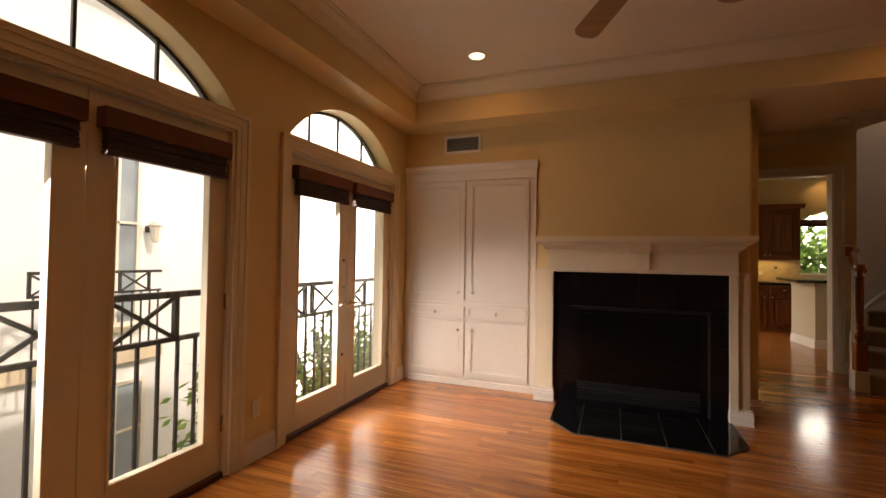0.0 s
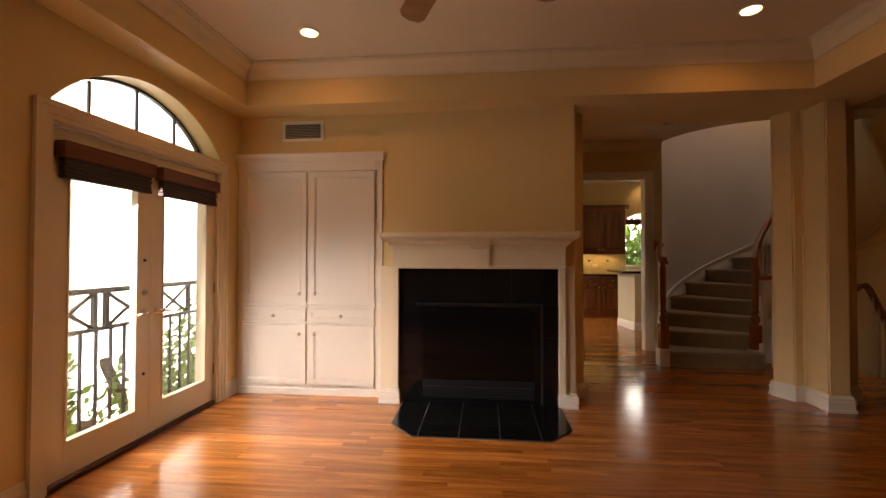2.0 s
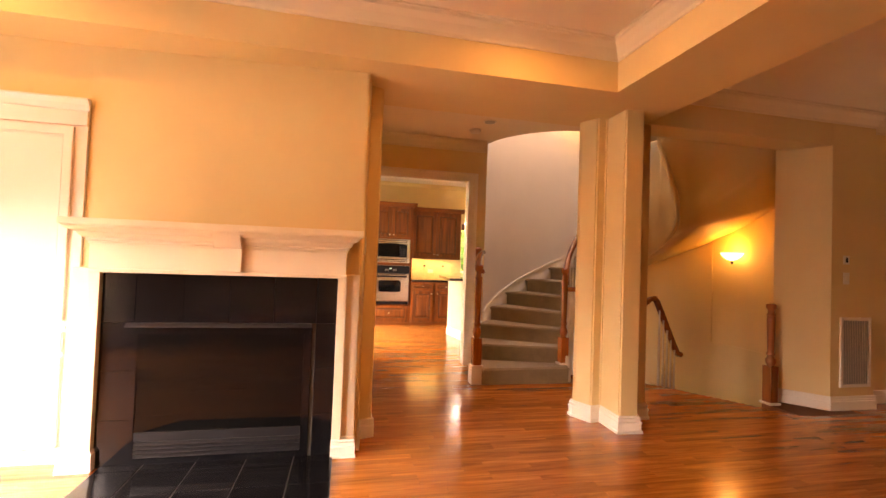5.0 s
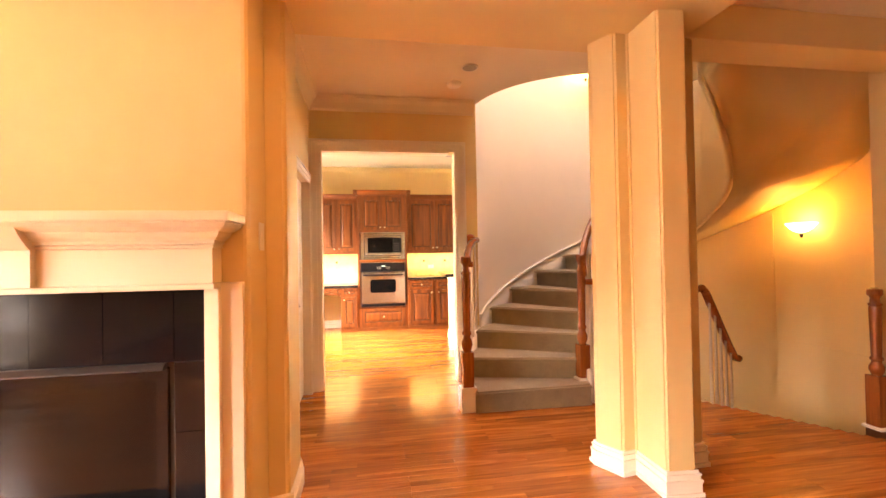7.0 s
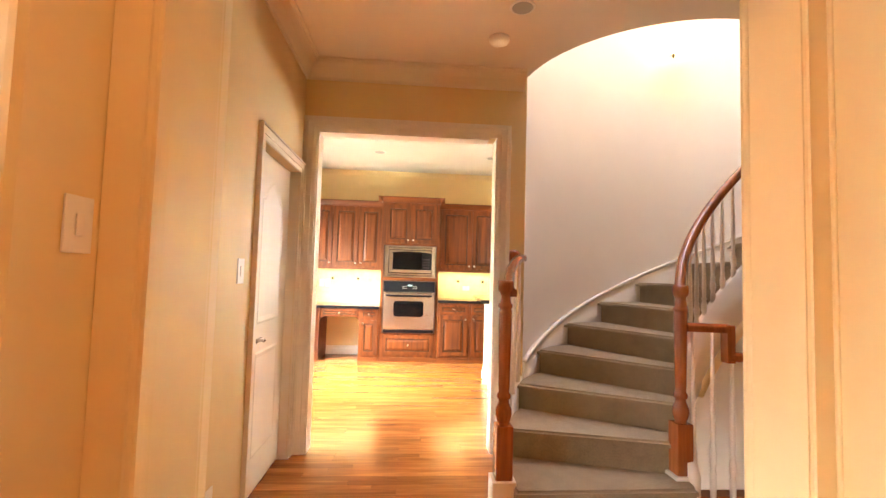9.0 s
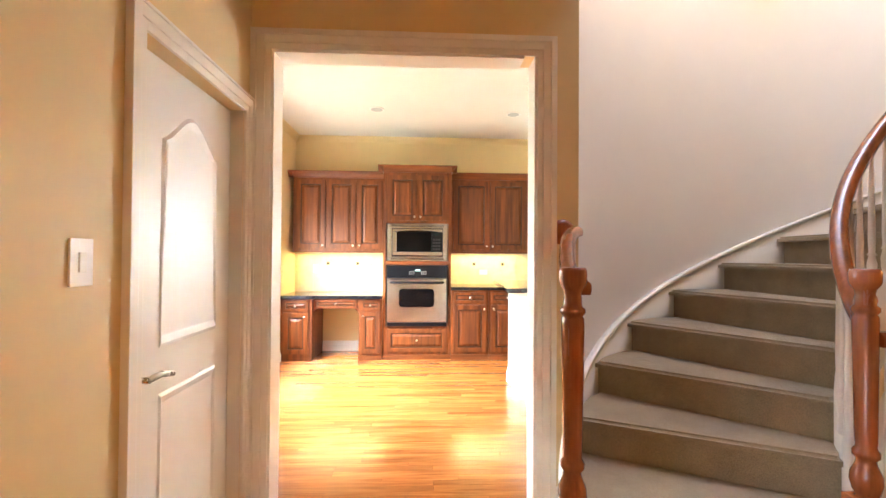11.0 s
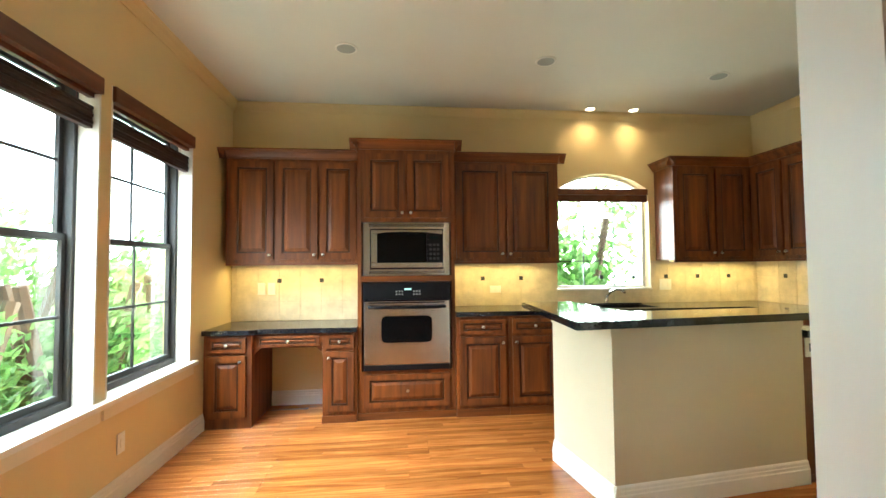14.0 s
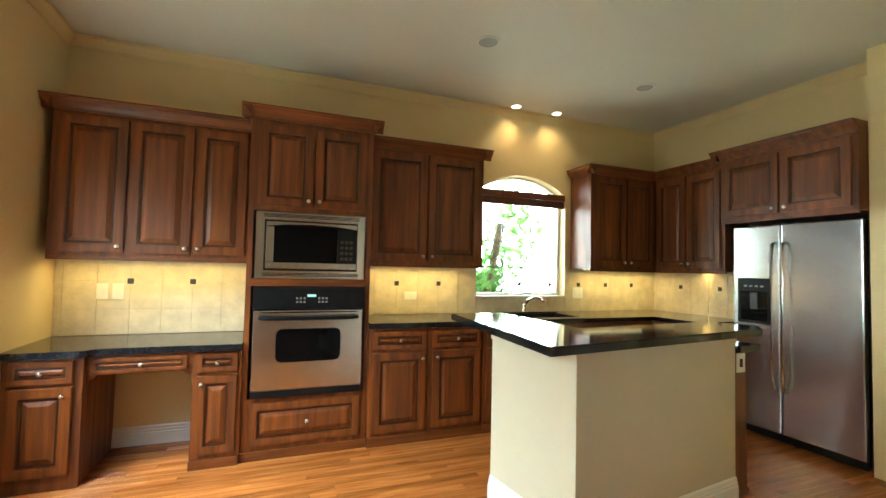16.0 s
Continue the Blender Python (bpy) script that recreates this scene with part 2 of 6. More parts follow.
M = {
    "bright_sky": glow("bright_sky", (0.90, 0.96, 1.0), 4.5),
    "bright_haze": glow("bright_haze", (0.92, 0.98, 0.97), 16.0),
    "wall": paint("wall_paint", (0.735, 0.565, 0.285), 0.55, 0.04, 0.10),
    "stairwall": paint("stair_wall_paint", (0.80, 0.75, 0.68), 0.55, 0.03, 0.10),
    "ceiling": paint("ceiling_paint", (0.78, 0.68, 0.52), 0.7, 0.03, 0.15),
    "kitchen_ceiling": paint("kitchen_ceiling_paint", (0.70, 0.66, 0.56), 0.7, 0.03, 0.15),
    "white": paint("white_trim_paint", (0.80, 0.75, 0.66), 0.38, 0.02, 0.03, 40),
    "cream": paint("cream_trim_paint", (0.78, 0.68, 0.50), 0.40, 0.03, 0.03, 40),
    "island": paint("island_paint", (0.62, 0.54, 0.37), 0.5, 0.03, 0.10),
    "oak": wood("oak_floor", (0.32, 0.080, 0.012), (0.77, 0.278, 0.060), "x", 0.19, 1.0, 0.24, 0.3, 0.02, 0.5, 1.1, 16),
    "gap": paint("floor_gap", (0.17, 0.065, 0.022), 0.8),
    "cab": wood("cabinet_wood", (0.085, 0.019, 0.003), (0.31, 0.084, 0.010), "z", 0.46, 0.8, 0.12, 0.05, 0.05),
    "cabh": wood("cabinet_wood_rails", (0.085, 0.019, 0.003), (0.31, 0.084, 0.010), "x", 0.46, 0.8, 0.12, 0.05, 0.05),
    "cabglaze": wood("cabinet_glaze", (0.030, 0.007, 0.002), (0.10, 0.027, 0.005), "z", 0.42, 0.8, 0.12, 0.05, 0.05),
    "rail": wood("handrail_wood", (0.24, 0.062, 0.015), (0.46, 0.145, 0.038), "z", 0.22, 1.0, 0.08, 0.4, 0.03),
    "blind": wood("blind_wood", (0.10, 0.028, 0.010), (0.22, 0.065, 0.02), "y", 0.4, 1.0, 0.12, 0.0, 0.05),
    "blind_dark": wood("shade_wood", (0.030, 0.010, 0.006), (0.06, 0.02, 0.01), "y", 0.5, 1.0, 0.2, 0.0, 0.1),
    "fanblade": wood("fan_blade_wood", (0.30, 0.13, 0.035), (0.46, 0.22, 0.07), "x", 0.4, 0.8, 0.05),
    "granite": glossy("black_granite", (0.012, 0.012, 0.014), 0.06, 0.6, 60, 0.0),
    "slate": glossy("black_slate", (0.006, 0.006, 0.007), 0.10, 0.3, 5, 0.008, 0.35),
    "grout": paint("grey_grout", (0.11, 0.11, 0.105), 0.9),
    "louver": glossy("satin_black_louver", (0.013, 0.013, 0.015), 0.30, 0.1, 4, 0.0),
    "black": glossy("black_metal", (0.007, 0.007, 0.008), 0.34, 0.2, 12, 0.0, 0.22),
    "fireglass": glossy("fire_glass", (0.004, 0.004, 0.004), 0.06, 0.2, 5, 0.0, 0.2),
    "iron": glossy("black_iron", (0.015, 0.015, 0.018), 0.45, 0.3, 40, 0.05),
    "bronze": glossy("bronze_window_frame", (0.035, 0.032, 0.030), 0.4, 0.2, 20, 0.02),
    "steel": metal("stainless_steel", (0.62, 0.61, 0.60), 0.24, (3, 3, 260)),
    "steelv": metal("stainless_steel_door", (0.60, 0.59, 0.58), 0.24, (260, 260, 3)),
    "chrome": metal("chrome", (0.80, 0.80, 0.80), 0.10),
    "nickel": metal("satin_nickel", (0.62, 0.58, 0.52), 0.28),
    "brass": metal("aged_brass", (0.45, 0.28, 0.10), 0.35),
    "carpet": carpet_material(),
    "glass": glass_material(),
    "leaf": leaf_material(),
    "bark": paint("bark", (0.12, 0.08, 0.05), 0.9, 0.3, 0.6, 30),
    "tile": glossy("travertine_tile", (0.66, 0.55, 0.36), 0.30, 0.16, 9, 0.06),
    "tilegrout": paint("tile_grout", (0.60, 0.50, 0.335), 0.9),
    "stucco": paint("stucco", (0.80, 0.82, 0.84), 0.9, 0.05, 0.5, 60),
    "stucco2": paint("stucco_tan", (0.66, 0.56, 0.42), 0.9, 0.05, 0.5, 60),
    "ground": paint("paving", (0.40, 0.37, 0.32), 0.9, 0.15, 0.4, 12),
    "plastic": paint("white_plastic", (0.80, 0.77, 0.70), 0.35, 0.01, 0.01, 40),
    "screen": glossy("dark_screen", (0.02, 0.03, 0.03), 0.1, 0.1, 5, 0.0),
    "lamp_on": glow("lit_lamp", (1.0, 0.80, 0.50), 4.5),
    "lamp_small": glow("lit_small_lamp", (1.0, 0.86, 0.62), 3.0),
    "lamp_off": paint("unlit_lamp", (0.36, 0.36, 0.32), 0.4),
    "shade": glow("alabaster_shade", (1.0, 0.60, 0.20), 3.2),
    "digit": glow("clock_digits", (0.5, 0.9, 0.8), 0.3),
    "strip": glow("light_strip", (1.0, 0.80, 0.42), 0.7),
    "facade_glass": glossy("facade_glass", (0.30, 0.37, 0.42), 0.05, 0.2, 2, 0.0),
}


# ---- building helpers ----
ORIGIN = {}


def thing(name, base, label, category, group="", kind=""):
    ob = new(name)
    ob.location = base
    ob.empty_display_size = 0.1
    ORIGIN[ob.name] = Vector(base)
    return tagged(ob, label, category, group, kind)


def link_mesh(name, bm, material, origin):
    if origin.length > 0:
        bmesh.ops.translate(bm, verts=bm.verts, vec=-origin)
    bmesh.ops.recalc_face_normals(bm, faces=bm.faces)
    me = bpy.data.meshes.new(name)
    bm.to_mesh(me)
    bm.free()
    for m in material if isinstance(material, (list, tuple)) else [material]:
        me.materials.append(m)
    return new(name, me)


def part(name, bm, material, parent, label="", smooth=False):
    """One mesh, given in world places, under a thing or a part."""
    o = ORIGIN[parent.name]
    ob = link_mesh(name, bm, material, o)
    ob.parent = parent
    ORIGIN[ob.name] = o.copy()
    if smooth:
        for p in ob.data.polygons:
            p.use_smooth = True
    return tagged(ob, label)


def solo(name, bm, material, label, category="", kind="", group="", smooth=False):
    """A thing or a piece of the setting that is one mesh in world places."""
    ob = link_mesh(name, bm, material, Vector((0, 0, 0)))
    ORIGIN[ob.name] = Vector((0, 0, 0))
    if smooth:
        for p in ob.data.polygons:
            p.use_smooth = True
    return tagged(ob, label, category, group, kind)


def box(bm, x0, x1, y0, y1, z0, z1, bevel=0.0):
    vs = [bm.verts.new((x, y, z)) for x in (x0, x1) for y in (y0, y1) for z in (z0, z1)]
    fs = [bm.faces.new([vs[i] for i in q]) for q in ((0, 1, 3, 2), (4, 6, 7, 5), (0, 4, 5, 1), (2, 3, 7, 6), (0, 2, 6, 4), (1, 5, 7, 3))]
    if bevel:
        bmesh.ops.bevel(bm, geom=list({e for f in fs for e in f.edges}), offset=bevel, segments=2, affect="EDGES", profile=0.7)
    return bm


def bx(*a, **k):
    return box(bmesh.new(), *a, **k)


def prism(bm, pts, axis, a0, a1):
    """A polygon in the plane across an axis, drawn out from a0 to a1."""
    def place(p, a):
        return {"x": (a, p[0], p[1]), "y": (p[0], a, p[1]), "z": (p[0], p[1], a)}[axis]
    lo = [bm.verts.new(place(p, a0)) for p in pts]
    hi = [bm.verts.new(place(p, a1)) for p in pts]
    n = len(pts)
    bm.faces.new(lo), bm.faces.new(hi[::-1])
    for i in range(n):
        bm.faces.new((lo[i], lo[(i + 1) % n], hi[(i + 1) % n], hi[i]))
    return bm


def lathe(bm, profile, place, axis="z", seg=20):
    """A turned shape from (radius, height) pairs along an axis at a place."""
    rings = []
    for r, h in profile:
        ring = []
        for i in range(seg):
            a = 2 * math.pi * i / seg
            u, v = r * math.cos(a), r * math.sin(a)
            d = {"z": (u, v, h), "y": (u, h, v), "x": (h, u, v)}[axis]
            ring.append(bm.verts.new(Vector(place) + Vector(d)))
        rings.append(ring)
    for a, b in zip(rings, rings[1:]):
        for i in range(seg):
            bm.faces.new((a[i], a[(i + 1) % seg], b[(i + 1) % seg], b[i]))
    bm.faces.new(rings[0][::-1]), bm.faces.new(rings[-1])
    return bm


def sweep(bm, pts, section, up=(0, 0, 1)):
    """A section (side, height) carried along points."""
    rings = []
    n = len(pts)
    for i, p in enumerate(pts):
        t = (Vector(pts[min(i + 1, n - 1)]) - Vector(pts[max(i - 1, 0)])).normalized()
        s = t.cross(Vector(up)).normalized()
        u = s.cross(t).normalized()
        rings.append([bm.verts.new(Vector(p) + s * a + u * b) for a, b in section])
    k = len(section)
    for a, b in zip(rings, rings[1:]):
        for i in range(k):
            bm.faces.new((a[i], a[(i + 1) % k], b[(i + 1) % k], b[i]))
    bm.faces.new(rings[0][::-1]), bm.faces.new(rings[-1])
    return bm


def round_section(r, squash=1.0, seg=10):
    return [(r * math.cos(2 * math.pi * i / seg), r * squash * math.sin(2 * math.pi * i / seg)) for i in range(seg)]


def mould(bm, p0, p1, out, profile):
    """A straight moulding from p0 to p1; profile is (out from the wall, height), out the wall's normal."""
    o = Vector(out)
    ends = [[bm.verts.new(Vector(p) + o * a + Vector((0, 0, h))) for a, h in profile] for p in (p0, p1)]
    k = len(profile)
    for i in range(k):
        bm.faces.new((ends[0][i], ends[0][(i + 1) % k], ends[1][(i + 1) % k], ends[1][i]))
    bm.faces.new(ends[0]), bm.faces.new(ends[1][::-1])
    return bm


BASE = [(0, 0), (0.018, 0), (0.018, 0.085), (0.013, 0.09), (0.013, 0.105), (0.009, 0.11), (0.009, 0.125), (0.003, 0.135), (0, 0.135)]
CROWN = [(0, 0), (0, -0.13), (0.012, -0.13), (0.016, -0.11), (0.05, -0.06), (0.085, -0.03), (0.09, -0.012), (0.105, -0.01), (0.105, 0)]


def baseboard(*runs):
    for p0, p1, out in runs:
        bm = mould(bmesh.new(), p0, p1, out, BASE)
        solo("baseboard", bm, M["white"], "white painted moulded baseboard along the wall", kind="structure")


def crown(mat, *runs, size=1.0):
    for p0, p1, out in runs:
        solo("crown_trim", mould(bmesh.new(), p0, p1, out, [(a * size, h * size) for a, h in CROWN]), mat, "painted crown moulding under the ceiling", kind="structure")


def arc_pts(y0, y1, z_spring, rise, n=20):
    """Points of a segmental arch from y0 to y1."""
    h = (y1 - y0) / 2
    r = (h * h + rise * rise) / (2 * rise)
    a = math.asin(h / r)
    return [((y0 + y1) / 2 + r * math.sin(-a + 2 * a * i / n), z_spring + rise - r + r * math.cos(-a + 2 * a * i / n)) for i in range(n + 1)]


CEIL, SOFFIT, HALL = 2.93, 2.58, 2.85
EY, EB = 6.73, 6.86
WX, FY = -1.72, 4.46

# ---- walls of the living room ----
DOOR_PAIRS = ((0.64, 2.16), (2.63, 4.15))
w = bmesh.new()
box(w, WX - 0.2, WX, -3.0, 0.64, 0, CEIL)
box(w, WX - 0.2, WX, 2.16, 2.63, 0, CEIL)
box(w, WX - 0.2, WX, 4.15, 5.0, 0, CEIL)
for a, b in DOOR_PAIRS:
    box(w, WX - 0.2, WX, a, b, 2.02, 2.11)
    prism(w, arc_pts(a, b, 2.115, 0.355) + [(b, CEIL), (a, CEIL)], "x", WX - 0.2, WX)
solo("wall_west", w, M["wall"], "tan painted wall with two french door openings and arched windows", kind="structure")
w = bmesh.new()
prism(w, [(-0.335, 4.455), (1.352, 4.352), (1.366, 4.354), (1.376, 4.37), (1.395, 4.57), (1.395, 4.66), (-0.335, 4.66)], "z", 0, CEIL)
box(w, WX, -0.335, FY, 4.66, 2.225, CEIL)
box(w, WX, -0.335, 4.86, 4.95, 0, 2.225)
box(w, -0.42, -0.335, 4.66, 4.86, 0, 2.225)
solo("wall_fireplace", w, M["wall"], "tan painted chimney wall with a square end pier", kind="structure")
w = prism(bmesh.new(), [(1.10, 4.665), (1.397, 4.665), (1.397, 4.575), (1.488, 4.605), (1.492, 4.66), (1.488, 4.97), (1.33, 5.40), (1.19, 5.40), (1.10, 4.95)], "z", 0, CEIL)
bmesh.ops.bevel(w, geom=[e for e in w.edges if abs(e.verts[0].co.z - e.verts[1].co.z) > 1 and e.verts[0].co.x > 1.45], offset=0.018, segments=3, affect="EDGES")
solo("wall_pier", w, M["wall"], "tan painted end pier turning into the hall", kind="structure")
solo("wall_back", bx(WX - 0.2, 8.2, -3.2, -3.0, 0, CEIL), M["wall"], "tan painted wall behind the living room", kind="structure")
solo("wall_east", bx(8.0, 8.2, -3.0, 4.68, 0, CEIL), M["wall"], "tan painted wall beyond the dining side", kind="structure")

# ---- hall walls ----
w = bmesh.new()
box(w, 1.19, 1.33, 5.40, 5.875, 0, CEIL)
box(w, 1.19, 1.33, 6.64, 6.86, 0, CEIL)
box(w, 1.19, 1.33, 5.875, 6.64, 2.0, CEIL)
solo("wall_hall_side", w, M["wall"], "cream painted hall wall with a closet door opening", kind="structure")
solo("wall_closet", bx(0.9, 1.0, 5.7, 6.72, 0, 2.4), M["wall"], "plain wall closing the closet", kind="structure")
w = bmesh.new()
box(w, 1.33, 1.43, EY, EB, 0, CEIL)
box(w, 2.775, 2.995, EY, EB, 0, CEIL)
box(w, 1.43, 2.775, EY, EB, 2.34, CEIL)
solo("wall_hall_end", w, M["wall"], "cream painted hall wall with the cased kitchen opening", kind="structure")

# ---- stairwell ----
CX, CY, RO, RI = 4.41, 5.80, 1.70, 0.68
RISE, STEP, FIRST, COUNT = 0.182, 14.2, 179.0, 14


def polar(r, deg, z=0.0):
    return (CX + r * math.cos(radians(deg)), CY + r * math.sin(radians(deg)), z)


def ring_wall(bm, r0, r1, a0, a1, z0, z1, n=40):
    lo = []
    for i in range(n + 1):
        a = a0 + (a1 - a0) * i / n
        lo.append([bm.verts.new(polar(r, a, z)) for r, z in ((r0, z0), (r1, z0), (r1, z1), (r0, z1))])
    for p, q in zip(lo, lo[1:]):
        for i in range(4):
            bm.faces.new((p[i], p[(i + 1) % 4], q[(i + 1) % 4], q[i]))
    bm.faces.new(lo[0]), bm.faces.new(lo[-1][::-1])
    return bm


w = ring_wall(bmesh.new(), RO, RO + 0.1, 45, -26, -3.0, 6.0, 90)
solo("wall_stair_lower", w, M["wall"], "tan painted curved wall beside the lower stair", kind="structure")
w = ring_wall(bmesh.new(), RO, RO + 0.1, 146.5, 45, -3.0, 6.0, 160)
solo("wall_stair", w, M["stairwall"], "off-white painted curved stair wall", kind="structure")
w = ring_wall(bmesh.new(), RO, RO + 0.1, 146.5, 334, HALL + 0.28, 6.0, 120)
solo("wall_stair_upper", w, M["stairwall"], "off-white painted upper stair wall", kind="structure")
w = bmesh.new()
prism(w, [(5.60, 5.03), (5.88, 4.68), (6.43, 4.68), (6.43, 4.82), (8.2, 4.82), (8.2, 4.9), (6.1, 4.9), (5.99, 5.02), (6.08, 5.25), (5.95, 5.1)], "z", 0, CEIL)
solo("wall_lobby", w, M["wall"], "tan painted wall beside the lower stair", kind="structure")

# ---- column between living room and hall ----
w = bmesh.new()
COLUMN = [(3.25, 4.87), (3.25, 4.835), (3.325, 4.685), (3.42, 4.70), (3.415, 4.425), (3.58, 4.415), (3.58, 4.70), (3.86, 4.70), (3.88, 4.87)]
prism(w, COLUMN, "z", 0, SOFFIT)
bmesh.ops.bevel(w, geom=[e for e in w.edges if abs(e.verts[0].co.z - e.verts[1].co.z) > 1], offset=0.012, segments=3, affect="EDGES", clamp_overlap=True)
solo("column", w, M["wall"], "tan painted stepped column with white base", "column")

# ---- kitchen walls ----
KX, KY, KE = 0.46, 10.59, 5.95
WINDOWS = ((7.68, 8.67), (8.76, 9.75))
w = bmesh.new()
for a, b in ((6.86, 7.68), (8.67, 8.76), (9.75, 10.79)):
    box(w, KX - 0.2, KX, a, b, 0, CEIL)
for a, b in WINDOWS:
    box(w, KX - 0.2, KX, a, b, 0, 0.60)
    box(w, KX - 0.2, KX, a, b, 2.34, CEIL)
solo("wall_kitchen_west", w, M["wall"], "tan painted kitchen wall with two tall windows", kind="structure")
w = bmesh.new()
box(w, KX, 3.70, KY, KY + 0.2, 0, CEIL)
box(w, 4.72, 6.5, KY, KY + 0.2, 0, CEIL)
box(w, 3.70, 4.72, KY, KY + 0.2, 0, 1.075)
prism(w, arc_pts(3.70, 4.72, 2.11, 0.175) + [(4.72, CEIL), (3.70, CEIL)], "y", KY, KY + 0.2)
solo("wall_kitchen_north", w, M["wall"], "tan painted kitchen wall with an arched window over the sink", kind="structure")
w = bmesh.new()
box(w, KE, 6.5, 9.50, KY, 0, CEIL)
box(w, 6.42, 6.5, 8.50, 9.50, 0, CEIL)
box(w, KE, 6.42, 8.50, 9.50, 2.40, CEIL)
box(w, 5.68, 6.5, 7.5, 8.50, 0, CEIL)
solo("wall_kitchen_east", w, M["wall"], "tan painted kitchen wall with a refrigerator niche", kind="structure")
w = bmesh.new()
box(w, KX - 0.2, 1.33, EY, EB, 0, CEIL)
box(w, 4.41, 6.5, 7.66, 7.76, 0, CEIL)
solo("wall_kitchen_south", w, M["wall"], "tan painted kitchen wall beside the opening", kind="structure")

# ---- ceilings ----
c = bmesh.new()
box(c, WX - 0.2, 8.2, -3.2, 4.95, CEIL, CEIL + 0.2)
solo("ceiling_living", c, M["ceiling"], "cream painted tray ceiling of the living room", kind="structure")
OX, OY, OR = 4.05, 6.90, 1.05
c = bmesh.new()
arc = [(OX + OR * math.cos(radians(a)), OY + OR * math.sin(radians(a))) for a in range(190, 271, 5)]
arc += [(4.9, 5.78), (5.6, 5.4), (6.0, 5.15)]
prism(c, [(1.19, 4.95), (6.2, 4.95), (6.0, 5.15)] + arc[::-1][1:] + [(2.995, 6.79), (1.19, 6.86)], "z", HALL, HALL + 0.27)
solo("ceiling_hall", c, M["ceiling"], "cream painted hall ceiling with a curved stairwell edge", kind="structure")
c = [polar(RO + 0.1, a)[:2] for a in range(144, 89, -6)]
c = prism(bmesh.new(), [(KX - 0.2, EB), (2.95, EB)] + c + [(6.5, 7.6), (6.5, KY + 0.2), (KX - 0.2, KY + 0.2)], "z", CEIL + 0.004, CEIL + 0.2)
solo("ceiling_kitchen", c, M["kitchen_ceiling"], "off-white painted kitchen ceiling", kind="structure")
c = bmesh.new()
for s in ((2.4, 3.5, 4.0, 7.7), (5.1, 6.4, 4.0, 7.7), (3.5, 5.1, 4.0, 5.9), (3.5, 5.1, 7.3, 7.7)):
    box(c, *s, 6.0, 6.1)
solo("ceiling_stair", c, M["ceiling"], "white painted ceiling over the stairwell", kind="structure")
s = bmesh.new()
box(s, WX, -1.48, -3.0, FY, SOFFIT, CEIL)
box(s, -1.48, 3.14, 4.14, FY, SOFFIT, CEIL)
box(s, 1.375, 3.14, FY, 4.95, SOFFIT, CEIL)
box(s, 3.14, 3.79, -3.0, 4.95, SOFFIT, CEIL)
box(s, -1.48, 3.14, -3.0, -2.4, SOFFIT, CEIL)
solo("soffit_trim", s, M["wall"], "tan painted dropped soffit round the tray ceiling", kind="structure")
solo("header_trim", prism(bmesh.new(), [(3.79, 4.68), (5.875, 4.68), (5.64, 4.98), (3.79, 4.98)], "z", SOFFIT, CEIL), M["wall"], "tan painted header over the stair hall", kind="structure")
solo("header_return", bx(5.0, 6.15, 4.985, 5.55, SOFFIT + 0.03, SOFFIT + 0.1), M["wall"], "tan painted return above the lower stair", kind="structure")
crown(M["cream"], ((-1.48, -2.4, CEIL), (-1.48, 4.14, CEIL), (1, 0, 0)), ((-1.48, 4.14, CEIL), (3.14, 4.14, CEIL), (0, -1, 0)),
      ((3.14, 4.14, CEIL), (3.14, -2.4, CEIL), (-1, 0, 0)), ((3.79, 4.68, CEIL), (6.43, 4.68, CEIL), (0, -1, 0)), ((3.79, -3, CEIL), (3.79, 4.68, CEIL), (1, 0, 0)),
      ((6.43, 4.82, CEIL), (8.0, 4.82, CEIL), (0, -1, 0)),
      ((1.33, 4.95, HALL), (1.33, EY, HALL), (1, 0, 0)), ((1.33, EY, HALL), (2.97, EY, HALL), (0, -1, 0)))
crown(M["wall"], ((KX, EB, CEIL), (KX, KY, CEIL), (1, 0, 0)), ((KX, KY, CEIL), (KE, KY, CEIL), (0, -1, 0)), ((KE, KY, CEIL), (KE, 8.5, CEIL), (-1, 0, 0)), size=0.6)

# ---- doors and windows of the living room ----
def casing(bm, axis, a, b, z_top, face, out, width=0.095, z0=0.0):
    """Moulded door casing round an opening a..b; out is +1 or -1 along the wall's normal axis."""
    def leg(u0, u1, v0, v1, d):
        lo, hi = sorted((face, face + out * d))
        if axis == "y":
            box(bm, lo, hi, u0, u1, v0, v1, 0.003)
        else:
            box(bm, u0, u1, lo, hi, v0, v1, 0.003)
    for u0, u1, d in ((0.0, 0.03, 0.014), (0.03, 0.07, 0.019), (0.07, width, 0.026)):
        leg(a - u1, a - u0, z0, z_top + u1, d)
        leg(b + u0, b + u1, z0, z_top + u1, d)
        leg(a - u0, b + u0, z_top + u0, z_top + u1, d)
    return bm


